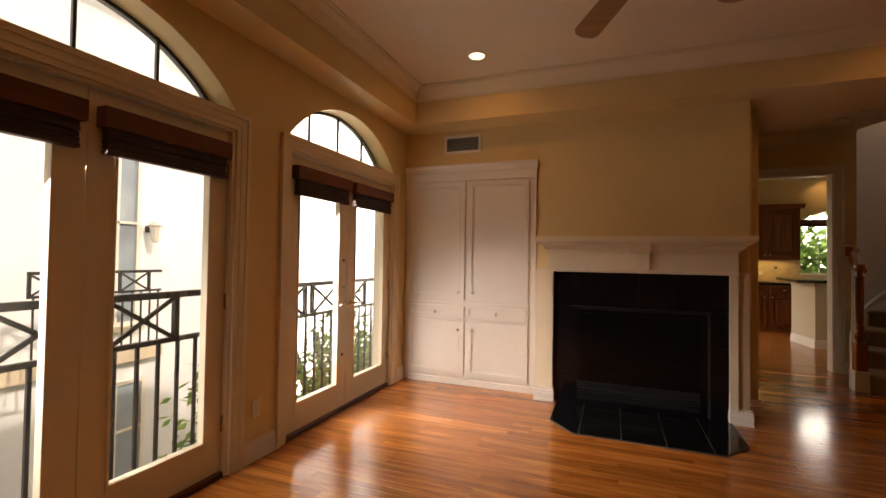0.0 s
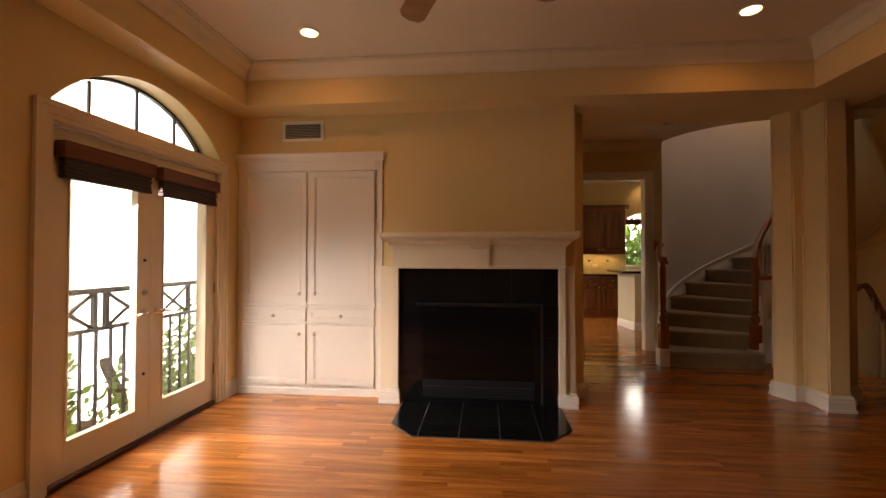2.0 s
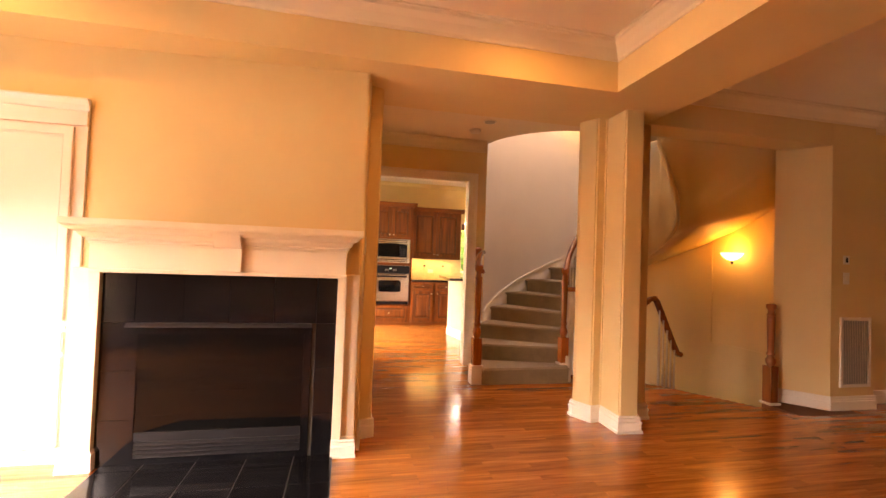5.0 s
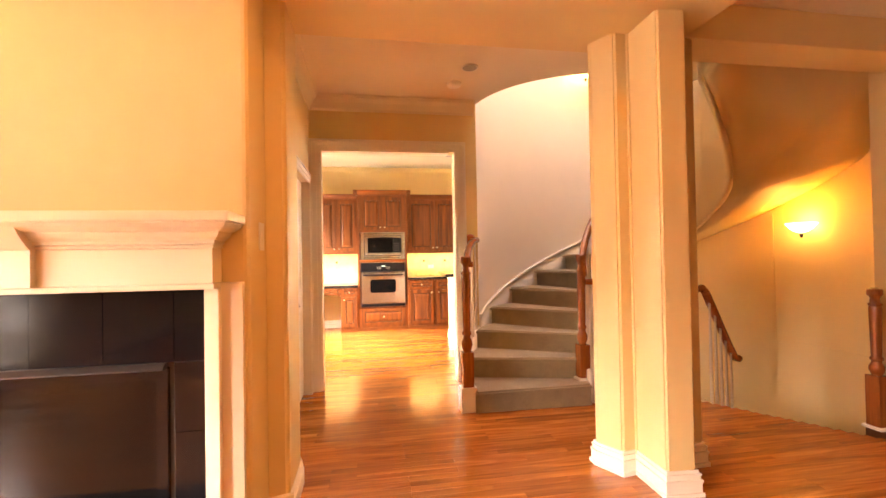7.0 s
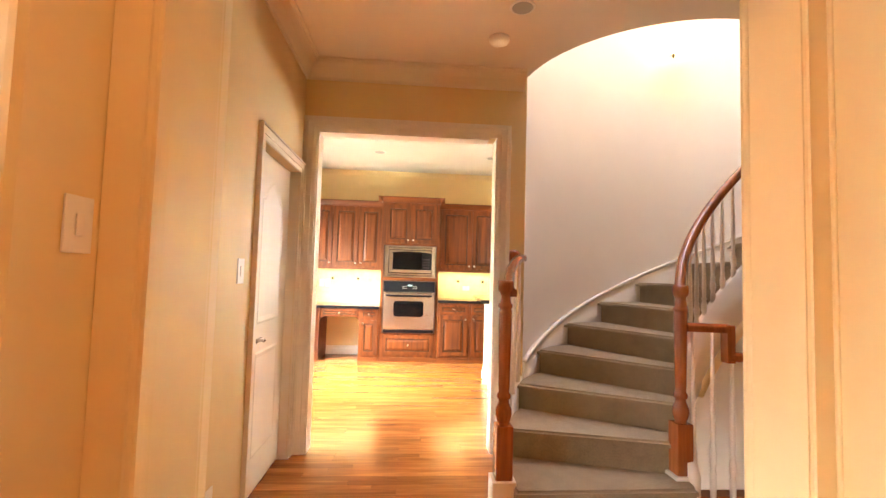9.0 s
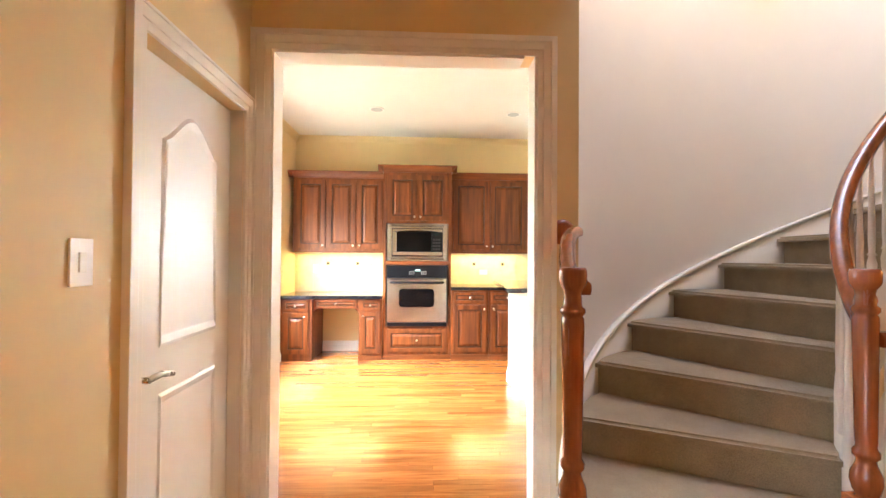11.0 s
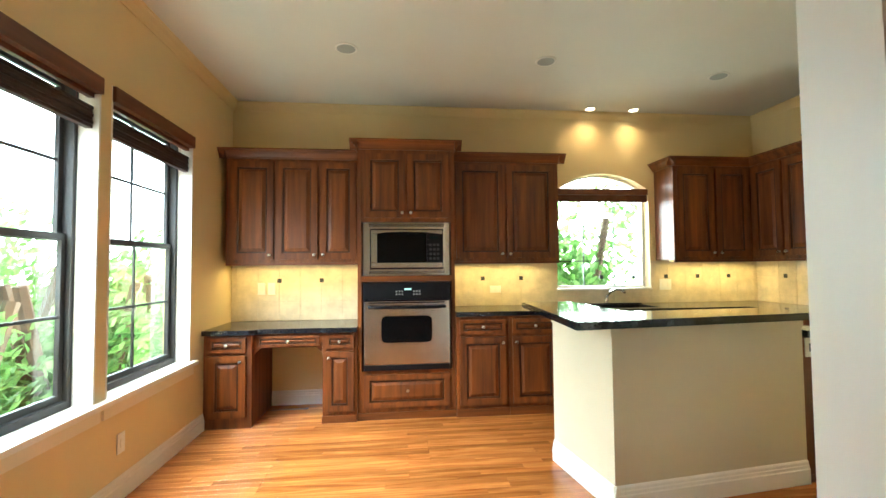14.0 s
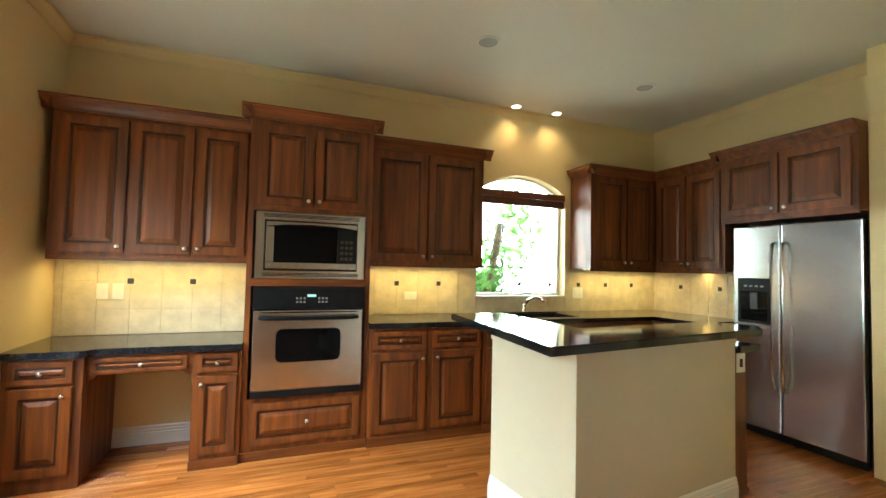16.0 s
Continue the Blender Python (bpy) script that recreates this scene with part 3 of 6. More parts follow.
def french_pair(a, b, index):
    root = thing("french_doors", (WX - 0.05, (a + b) / 2, 0), "cream painted pair of french doors with full glass panes", "door", "french doors", "structure")
    x0, x1 = WX - 0.075, WX - 0.03
    mid = (a + b) / 2
    jamb = bmesh.new()
    box(jamb, WX - 0.2, WX - 0.002, a, a + 0.02, 0, 2.02)
    box(jamb, WX - 0.2, WX - 0.002, b - 0.02, b, 0, 2.02)
    box(jamb, WX - 0.2, WX - 0.002, a + 0.02, b - 0.02, 1.985, 2.02)
    part("jamb", jamb, M["cream"], root)
    # the threshold's dark brown stands in for the thin shadow along the floor
    part("threshold", bx(WX - 0.2, WX - 0.01, a + 0.02, b - 0.02, 0.0, 0.025, bevel=0.006), M["blind"], root, "brown wooden threshold, dark for the thin shadow at the floor edge")
    part("casing", casing(bmesh.new(), "y", a, b, 2.0, WX, 1), M["cream"], root)
    for side, (p, q) in enumerate(((a + 0.022, mid - 0.002), (mid + 0.002, b - 0.022))):
        g0, g1 = p + 0.112, q - 0.112
        leaf = bmesh.new()
        for s in ((p, g0, 0.03, 1.98), (g1, q, 0.03, 1.98), (g0, g1, 0.03, 0.215), (g0, g1, 1.86, 1.98)):
            box(leaf, x0, x1, *s, bevel=0.003)
        leaf_ob = part("leaf", leaf, M["cream"], root)
        bead = bmesh.new()
        for s in ((g0, g0 + 0.014, 0.215, 1.86), (g1 - 0.014, g1, 0.215, 1.86), (g0 + 0.014, g1 - 0.014, 0.215, 0.229), (g0 + 0.014, g1 - 0.014, 1.846, 1.86)):
            box(bead, x0 + 0.004, x1 + 0.006, *s, bevel=0.003)
        part("glazing_bead", bead, M["cream"], leaf_ob, "cream glazing bead")
        pane = part("pane", bx(x0 + 0.018, x0 + 0.026, g0 + 0.002, g1 - 0.002, 0.217, 1.858), M["glass"], leaf_ob, "clear glass pane")
        pane.visible_shadow = False
        hy = (mid - 0.055) if side == 0 else (mid + 0.055)
        h = bmesh.new()
        lathe(h, [(0.026, 0), (0.026, 0.006), (0.018, 0.012), (0.011, 0.014), (0.011, 0.045)], (x1, hy, 0.88), "x", 14)
        d = -0.1 if side == 0 else 0.1
        sweep(h, [(x1 + 0.045, hy, 0.88), (x1 + 0.05, hy + d * 0.4, 0.882), (x1 + 0.046, hy + d, 0.872)], round_section(0.009))
        if index:
            part("lever_handle", h, M["chrome"], leaf_ob, "chrome lever handle", True)
        if index and side == 0:
            k = bmesh.new()
            lathe(k, [(0.022, 0), (0.022, 0.01), (0.013, 0.014), (0.013, 0.02)], (x1, hy, 1.02), "x", 14)
            part("deadbolt", k, M["nickel"], leaf_ob, "round nickel deadbolt", True)
        for z in (1.24, 0.46):
            if index and side == 0:
                k = lathe(bmesh.new(), [(0.011, 0), (0.011, 0.006), (0.006, 0.012)], (x1, hy, z), "x", 10)
                part("bolt_knob", k, M["bronze"], leaf_ob, "small dark bolt knob")
        hinge_y = p + 0.004 if side == 0 else q - 0.004
        for z in (0.3, 1.0, 1.75):
            k = lathe(bmesh.new(), [(0.006, -0.045), (0.006, 0.045)], (x1 + 0.004, hinge_y, z), "z", 8)
            part("hinge", k, M["brass"], leaf_ob, "aged brass hinge")
        # rolled woven shade hung on the leaf
        sh = thing("roller_shade", (x1 + 0.02, (p + q) / 2, 1.70), "brown wooden valance with a raised dark woven shade", "window shade", "woven shades")
        part("valance", bx(x1 + 0.001, x1 + 0.065, p + 0.03, q - 0.03, 1.815, 1.905, bevel=0.004), M["blind"], sh, "brown wooden valance")
        for i in range(5):
            part("shade_fold", bx(x1 + 0.008 + 0.003 * (i % 2), x1 + 0.05 - 0.004 * (i % 3), p + 0.05, q - 0.05, 1.70 + i * 0.023, 1.7215 + i * 0.023, bevel=0.006), M["blind_dark"], sh, "dark woven shade fold")
    # arched window over the pair
    win = thing("arched_window", (WX - 0.12, mid, 2.115), "dark framed arched transom window over the doors", "window", "arched transoms", "structure")
    pts = arc_pts(a + 0.001, b - 0.001, 2.115, 0.354)
    xg = WX - 0.15
    fr = sweep(bmesh.new(), [(xg, y, z) for y, z in pts], [(-0.02, -0.03), (0.02, -0.03), (0.02, 0), (-0.02, 0)], (1, 0, 0))
    part("frame", fr, M["bronze"], win, "dark bronze arched frame")
    part("sill_bar", bx(xg - 0.02, xg + 0.02, a + 0.002, b - 0.002, 2.112, 2.14), M["bronze"], win)
    for i in (1, 2, 3):
        y = a + (b - a) * i / 4
        zt = [z for yy, z in pts if yy <= y][-1]
        part("muntin", bx(xg - 0.008, xg + 0.008, y - 0.008, y + 0.008, 2.14, zt - 0.012), M["bronze"], win)
    gp = prism(bmesh.new(), [(y, z - 0.01) for y, z in arc_pts(a + 0.012, b - 0.012, 2.115, 0.348)] , "x", xg - 0.003, xg + 0.003)
    part("pane", gp, M["glass"], win, "clear arched pane").visible_shadow = False


for i, (a, b) in enumerate(DOOR_PAIRS):
    french_pair(a, b, i)


# ---- built-in cabinet, vent and fireplace ----
def knob(parent, x, y, z, axis="y", sign=-1, r=0.013, mat="nickel"):
    k = bmesh.new()
    lathe(k, [(0.006, 0), (0.006, sign * 0.012), (r, sign * 0.016), (r, sign * 0.022), (r * 0.6, sign * 0.027)], (x, y, z), axis, 12)
    return part("knob", k, M[mat], parent, "small round metal knob", True)


def rect_frame(bm, x0, x1, z0, z1, wd, y0, y1, bevel=0.003):
    """One closed frame with a rectangular opening."""
    rings = []
    for d, yy in ((0, y1), (0, y0), (wd, y0), (wd, y1)):
        rings.append([bm.verts.new(c) for c in ((x0 + d, yy, z0 + d), (x1 - d, yy, z0 + d), (x1 - d, yy, z1 - d), (x0 + d, yy, z1 - d))])
    faces = []
    for p, q in zip(rings, rings[1:] + rings[:1]):
        for i in range(4):
            faces.append(bm.faces.new((p[i], p[(i + 1) % 4], q[(i + 1) % 4], q[i])))
    bmesh.ops.recalc_face_normals(bm, faces=faces)
    if bevel:
        front = set(rings[1] + rings[2])
        edges = [e for v in front for e in v.link_edges if e.verts[0] in front and e.verts[1] in front]
        edges = [e for e in set(edges) if (e.verts[0] in rings[1]) == (e.verts[1] in rings[1])]
        bmesh.ops.bevel(bm, geom=edges, offset=bevel, segments=2, affect="EDGES")
    return bm


def flat_door(parent, name, x0, x1, z0, z1, y, mat, wd=0.05):
    """A door with a sunk flat panel, face towards -y."""
    d = part(name, rect_frame(bmesh.new(), x0, x1, z0, z1, wd, y - 0.02, y), mat, parent)
    part("panel", bx(x0 + wd - 0.002, x1 - wd + 0.002, y - 0.009, y - 0.001, z0 + wd - 0.002, z1 - wd + 0.002), mat, d)
    part("bead", rect_frame(bmesh.new(), x0 + wd + 0.0005, x1 - wd - 0.0005, z0 + wd + 0.0005, z1 - wd - 0.0005, 0.012, y - 0.015, y - 0.0085, 0.003), mat, d)
    return d


cab = thing("built_in_cabinet", (-1.03, 4.44, 0), "white painted built-in cabinet with panelled doors and drawers", "cabinet")
CF = 4.436
part("body", bx(WX + 0.003, -0.338, CF, 4.855, 0.06, 2.06, bevel=0.002), M["white"], cab)
part("base", bx(WX + 0.003, -0.338, CF - 0.012, 4.855, 0.0, 0.06, bevel=0.004), M["white"], cab)
head = bmesh.new()
box(head, WX + 0.003, -0.338, CF - 0.008, 4.855, 2.06, 2.222)
mould(head, (WX + 0.003, CF - 0.008, 2.222), (-0.325, CF - 0.008, 2.222), (0, -1, 0), [(0, 0), (0, -0.07), (0.008, -0.07), (0.02, -0.035), (0.035, -0.012), (0.04, -0.01), (0.04, 0)])
part("head_moulding", head, M["white"], cab)
for z in (0.652, 0.812):
    part("rail", bx(-1.668, -0.392, CF - 0.012, CF + 0.001, z, z + 0.014, bevel=0.003), M["white"], cab)
for x0, x1, kx in ((-1.655, -1.045, -1.10), (-1.015, -0.405, -0.955)):
    d = flat_door(cab, "door", x0, x1, 0.86, 2.045, CF, M["white"])
    knob(d, kx, CF - 0.02, 0.93, r=0.016)
    d = flat_door(cab, "drawer", x0, x1, 0.675, 0.79, CF, M["white"], 0.028)
    knob(d, (x0 + x1) / 2, CF - 0.02, 0.728, r=0.016)
    d = flat_door(cab, "door", x0, x1, 0.095, 0.64, CF, M["white"])
    knob(d, kx, CF - 0.02, 0.56, r=0.016)

vent = thing("air_vent", (-1.085, FY, 2.34), "white wall vent with dark angled slats", "vent")
part("frame", rect_frame(bmesh.new(), -1.295, -0.90, 2.345, 2.535, 0.028, FY - 0.012, FY), M["white"], vent)
part("backing", bx(-1.27, -0.925, FY - 0.003, FY - 0.0005, 2.37, 2.51), M["black"], vent, "dark backing")
for i in range(9):
    z = 2.378 + i * 0.0148
    sl = prism(bmesh.new(), [(FY - 0.011, z), (FY - 0.008, z + 0.001), (FY - 0.004, z + 0.010), (FY - 0.007, z + 0.010)], "x", -1.267, -0.928)
    part("slat", sl, M["lamp_off"], vent)

fp = thing("fireplace", (0.53, 4.35, 0), "black tiled fireplace with a white painted wooden mantel", "fireplace")
FF = 4.32
BW = 4.452
for x0, x1, r0, r1 in ((-0.318, -0.155, -0.215, -0.156), (1.214, 1.356, 1.2145, 1.272)):
    leg = part("pilaster", bx(x0, x1, FF + 0.002, BW, 0.10, 1.19, bevel=0.003), M["cream"], fp)
    part("moulding", bx(r0, r1, FF - 0.036, FF + 0.003, 0.10, 1.17, bevel=0.005), M["cream"], leg)
    part("plinth", bx(x0 - 0.004, x1 + 0.012, FF - 0.05, BW, 0, 0.10, bevel=0.005), M["white"], fp)
    part("plinth_moulding", bx(x0, x1 + 0.007, FF - 0.043, BW, 0.1005, 0.118, bevel=0.006), M["white"], fp)
    part("plinth_moulding", bx(x0 - 0.004, x1 + 0.016, FF - 0.056, FF - 0.049, 0.0, 0.022, bevel=0.003), M["white"], fp)
    part("plinth_moulding", bx(x0 - 0.004, x1 + 0.014, FF - 0.054, FF - 0.049, 0.062, 0.076, bevel=0.002), M["white"], fp)
fz = part("frieze", bx(-0.198, 1.262, FF - 0.075, BW, 1.192, 1.335, bevel=0.003), M["cream"], fp)
part("lower_bead", bx(-0.204, 1.270, FF - 0.084, BW, 1.168, 1.191, bevel=0.007), M["cream"], fz)
part("upper_bead", bx(-0.204, 1.268, FF - 0.082, BW, 1.336, 1.35, bevel=0.004), M["cream"], fz)
kb = prism(bmesh.new(), [(FF - 0.074, 1.193), (FF - 0.105, 1.193), (FF - 0.105, 1.335), (FF - 0.12, 1.345), (FF - 0.16, 1.385), (FF - 0.195, 1.435), (FF - 0.074, 1.435)], "x", 0.478, 0.632)
part("centre_block", kb, M["cream"], fp)
cm = bmesh.new()
rows = []
for d, h in ((0.006, 0), (0.014, 0.004), (0.014, 0.016), (0.022, 0.020), (0.034, 0.030), (0.042, 0.044), (0.043, 0.050), (0.058, 0.056), (0.076, 0.066), (0.088, 0.080), (0.088, 0.0855)):
    rows.append([cm.verts.new(c) for c in ((-0.198 - d, BW, 1.351 + h), (-0.198 - d, FF - 0.075 - d * 1.4, 1.351 + h), (1.262 + d, FF - 0.075 - d * 1.4, 1.351 + h), (1.262 + d, BW, 1.351 + h))])
for p, q in zip(rows, rows[1:]):
    for i in range(4):
        cm.faces.new((p[i], p[(i + 1) % 4], q[(i + 1) % 4], q[i]))
cm.faces.new(rows[0][::-1]), cm.faces.new(rows[-1])
bmesh.ops.recalc_face_normals(cm, faces=cm.faces)
part("cornice", cm, M["cream"], fp)
part("shelf", bx(-0.296, 1.362, FF - 0.212, BW, 1.437, 1.475, bevel=0.008), M["cream"], fp)
# tile field: pieces on a dark bed
bed = bmesh.new()
box(bed, -0.155, 1.222, FF + 0.012, FY, 0.0, 1.168)
bed_ob = part("tile_bed", bed, M["grout"], fp)
IX0, IX1, IZ = 0.025, 1.085, 0.865


def tile_piece(name, x0, x1, y0, y1, z0, z1, mat, parent, gap=0.0015):
    b = bmesh.new()
    box(b, x0 + gap, x1 - gap, y0, y1, z0 + gap, z1 - gap)
    return part(name, b, mat, parent)


zs = [0.0, 0.28, 0.575, 0.865, 1.168]
for z0, z1 in zip(zs, zs[1:]):
    tile_piece("tile", -0.155, IX0, FF, FF + 0.014, z0, z1, M["slate"], bed_ob)
    tile_piece("tile", IX1, 1.222, FF, FF + 0.014, z0, z1, M["slate"], bed_ob)
xs = [IX0, 0.29, 0.555, 0.82, IX1]
for x0, x1 in zip(xs, xs[1:]):
    tile_piece("tile", x0, x1, FF, FF + 0.014, IZ, 1.168, M["slate"], bed_ob)
ins = bmesh.new()
rect_frame(ins, IX0 - 0.02, IX1 - 0.02, 0.0, IZ - 0.02, 0.05, FF - 0.006, FF + 0.011, 0.004)
ins_ob = part("firebox_frame", ins, M["slate"], fp, "black metal firebox frame")
hood = prism(bmesh.new(), [(FF - 0.004, 0.868), (FF - 0.022, 0.866), (FF - 0.045, 0.848), (FF - 0.045, 0.842), (FF - 0.004, 0.838)], "x", IX0 - 0.035, IX1 - 0.025)
part("hood", hood, M["louver"], ins_ob, "thin black metal hood bar")
part("firebox_glass", bx(IX0 + 0.031, IX1 - 0.071, FF - 0.002, FF + 0.006, 0.205, IZ - 0.071), M["fireglass"], ins_ob, "dark glass firebox door")
part("louver_rail", bx(IX0 + 0.031, IX1 - 0.071, FF - 0.010, FF + 0.006, 0.150, 0.204, bevel=0.004), M["louver"], ins_ob)
for i in range(4):
    z = 0.052 + i * 0.024
    part("louver", prism(bmesh.new(), [(FF - 0.012, z), (FF - 0.016, z + 0.003), (FF + 0.004, z + 0.016), (FF + 0.006, z + 0.012)], "x", IX0 + 0.031, IX1 - 0.071), M["louver"], ins_ob, "thin black metal louver")
# hearth: octagonal slab of tiles flush on the floor
hearth = thing("hearth", (0.55, 3.9, 0), "black slate tile hearth with clipped corners on the floor", "hearth")
HP = [(-0.11, FF - 0.012), (-0.11, 3.80), (0.08, 3.585), (1.05, 3.585), (1.225, 3.79), (1.225, FF - 0.012)]
part("bed", prism(bmesh.new(), HP, "z", 0.001, 0.012), M["grout"], hearth)


def clip_poly(poly, x0, x1, y0, y1):
    for axis, lim, keep in ((0, x0, 1), (0, x1, -1), (1, y0, 1), (1, y1, -1)):
        out = []
        for i, p in enumerate(poly):
            q = poly[(i + 1) % len(poly)]
            a, b = (p[axis] - lim) * keep, (q[axis] - lim) * keep
            if a >= 0:
                out.append(p)
            if (a > 0 > b) or (a < 0 < b):
                t = a / (a - b)
                out.append((p[0] + (q[0] - p[0]) * t, p[1] + (q[1] - p[1]) * t))
        poly = out
        if len(poly) < 3:
            return []
    return poly


HX = [-0.12, 0.12, 0.41, 0.70, 0.985, 1.24]
HY = [3.58, 3.66, 3.945, 4.23, FF]
for x0, x1 in zip(HX, HX[1:]):
    for y0, y1 in zip(HY, HY[1:]):
        pl = clip_poly(HP, x0 + 0.003, x1 - 0.003, y0 + 0.003, y1 - 0.003)
        if len(pl) > 2:
            part("tile", prism(bmesh.new(), pl, "z", 0.006, 0.0145), M["slate"], hearth)

# ---- ceiling fittings ----
def downlight(x, y, r, z, lit, mat):
    root = thing("recessed_light", (x, y, z), "lit recessed ceiling downlight" if lit else "unlit recessed ceiling downlight with a white trim", "ceiling light", "recessed lights")
    ring = bmesh.new()
    lathe(ring, [(r * 1.22, 0.0), (r * 1.22, -0.004), (r * 1.15, -0.008), (r, -0.006), (r, 0.0)], (x, y, z - 0.0005), "z", 28)
    part("trim", ring, M["white"], root, "white trim ring", True)
    lens = lathe(bmesh.new(), [(r * 0.99, -0.0065), (r * 0.95, -0.009), (0.01, -0.0095)], (x, y, z), "z", 28)
    part("lens", lens, M[mat], root, "glowing lens" if lit else "grey unlit lens")


# fittings at y 0.2 are out of view, added by symmetry
for x, y in ((-0.70, 3.62), (2.37, 3.60), (-0.70, 0.2), (2.37, 0.2)):
    downlight(x, y, 0.062, CEIL, True, "lamp_on")
for x in (4.03, 4.50):
    downlight(x, 10.45, 0.045, CEIL, True, "lamp_small")
for x, y in ((1.675, 9.40), (3.22, 9.47), (4.80, 9.61), (1.72, 7.92)):
    downlight(x, y, 0.068, CEIL, False, "lamp_off")
downlight(2.74, 5.88, 0.060, HALL, False, "lamp_off")
det = lathe(bmesh.new(), [(0.068, 0), (0.068, -0.012), (0.058, -0.03), (0.03, -0.036), (0.005, -0.036)], (2.675, 6.23, HALL), "z", 24)
solo("smoke_detector", det, M["plastic"], "round white plastic smoke detector on the ceiling", "smoke detector", smooth=True)

FX, FYY, FZ = 0.48, 2.32, 2.60
fan = thing("ceiling_fan", (FX, FYY, CEIL), "ceiling fan with light wooden blades hung from the tray ceiling", "ceiling fan")
rod = lathe(bmesh.new(), [(0.07, CEIL), (0.065, CEIL - 0.05), (0.02, CEIL - 0.07), (0.014, CEIL - 0.08), (0.014, FZ + 0.10), (0.03, FZ + 0.09)], (FX, FYY, 0), "z", 20)
part("downrod", rod, M["brass"], fan, "aged brass downrod and canopy", True)
part("motor", lathe(bmesh.new(), [(0.04, FZ + 0.10), (0.10, FZ + 0.08), (0.115, FZ + 0.03), (0.105, FZ - 0.02), (0.05, FZ - 0.045), (0.03, FZ - 0.06)], (FX, FYY, 0), "z", 24), M["brass"], fan, "aged brass motor housing", True)
for k in range(5):
    ang = radians(117.3 + 72 * k)
    b = bmesh.new()
    prism(b, [(0.20, -0.055), (0.30, -0.062), (0.62, -0.072), (0.66, -0.05), (0.675, 0), (0.66, 0.05), (0.62, 0.072), (0.30, 0.062), (0.20, 0.055)], "z", -0.004, 0.004)
    rot = Matrix.Translation((FX, FYY, FZ)) @ Matrix.Rotation(ang, 4, "Z") @ Matrix.Rotation(radians(11), 4, "X")
    bmesh.ops.transform(b, matrix=rot, verts=b.verts)
    part("blade", b, M["fanblade"], fan, "light brown wooden blade")
    a = bmesh.new()
    box(a, 0.09, 0.27, -0.018, 0.018, -0.012, -0.004, 0.003)
    bmesh.ops.transform(a, matrix=rot, verts=a.verts)
    part("blade_iron", a, M["brass"], fan, "brass blade bracket")

# ---- hall fittings ----
dr = thing("door_hall", (1.28, 6.3, 0), "closed white two-panel closet door with an arched top panel", "door", "", "structure")
slab = bmesh.new()
box(slab, 1.235, 1.27, 5.88, 6.635, 0.012, 1.995, 0.003)
slab_ob = part("leaf", slab, M["white"], dr)
part("casing", casing(bmesh.new(), "y", 5.875, 6.64, 2.0, 1.33, 1, 0.08), M["white"], dr)
jm = bmesh.new()
box(jm, 1.19, 1.329, 5.857, 5.878, 0, 2.0)
box(jm, 1.19, 1.329, 6.637, 6.657, 0, 2.0)
part("jamb", jm, M["white"], dr)


def panel_ring(pts, x, out):
    """A raised moulding along a closed outline on the door's face."""
    b = bmesh.new()
    n = len(pts)
    c = Vector((sum(p[0] for p in pts) / n, sum(p[1] for p in pts) / n))
    rings = []
    for s, d in ((0.0, 0.0), (0.012, out), (0.026, out * 0.4), (0.034, 0.0)):
        ring = []
        for p in pts:
            v = Vector(p)
            v = v + (c - v).normalized() * s * 1.3
            ring.append(b.verts.new((x + d, v.x, v.y)))
        rings.append(ring)
    for a, q in zip(rings, rings[1:]):
        for i in range(n):
            b.faces.new((a[i], a[(i + 1) % n], q[(i + 1) % n], q[i]))
    return b


yl, yr = 6.085, 6.505
top = [(yl, 0.98), (yr, 0.98), (yr, 1.72)] + [(yr - (yr - yl) * t, 1.72 + 0.13 * math.sin(math.pi * t) ** 1.5) for t in [i / 12 for i in range(1, 12)]] + [(yl, 1.72)]
part("upper_panel", panel_ring(top, 1.2705, 0.005), M["white"], slab_ob)
part("lower_panel", panel_ring([(yl, 0.22), (yr, 0.22), (yr, 0.82), (yl, 0.82)], 1.2705, 0.005), M["white"], slab_ob)
h = lathe(bmesh.new(), [(0.026, 0), (0.026, 0.006), (0.016, 0.010), (0.010, 0.012), (0.010, 0.045)], (1.27, 5.955, 0.905), "x", 14)
sweep(h, [(1.315, 5.955, 0.905), (1.324, 6.01, 0.912), (1.318, 6.085, 0.893)], round_section(0.011))
part("lever_handle", h, M["nickel"], slab_ob, "satin nickel lever handle", True)

cs = casing(bmesh.new(), "x", 1.43, 2.775, 2.34, EY, -1, 0.10)
box(cs, 1.43, 1.442, EY - 0.005, EB + 0.005, 0, 2.34)
box(cs, 2.763, 2.775, EY - 0.005, EB + 0.005, 0, 2.34)
box(cs, 1.442, 2.708, EY - 0.005, EB + 0.005, 2.328, 2.34)
solo("casing_trim", cs, M["white"], "white moulded casing of the kitchen opening", kind="structure")
cs = casing(bmesh.new(), "x", 1.43, 2.775, 2.34, EB, 1, 0.10)
solo("casing_trim", cs, M["white"], "white moulded casing on the kitchen side", kind="structure")


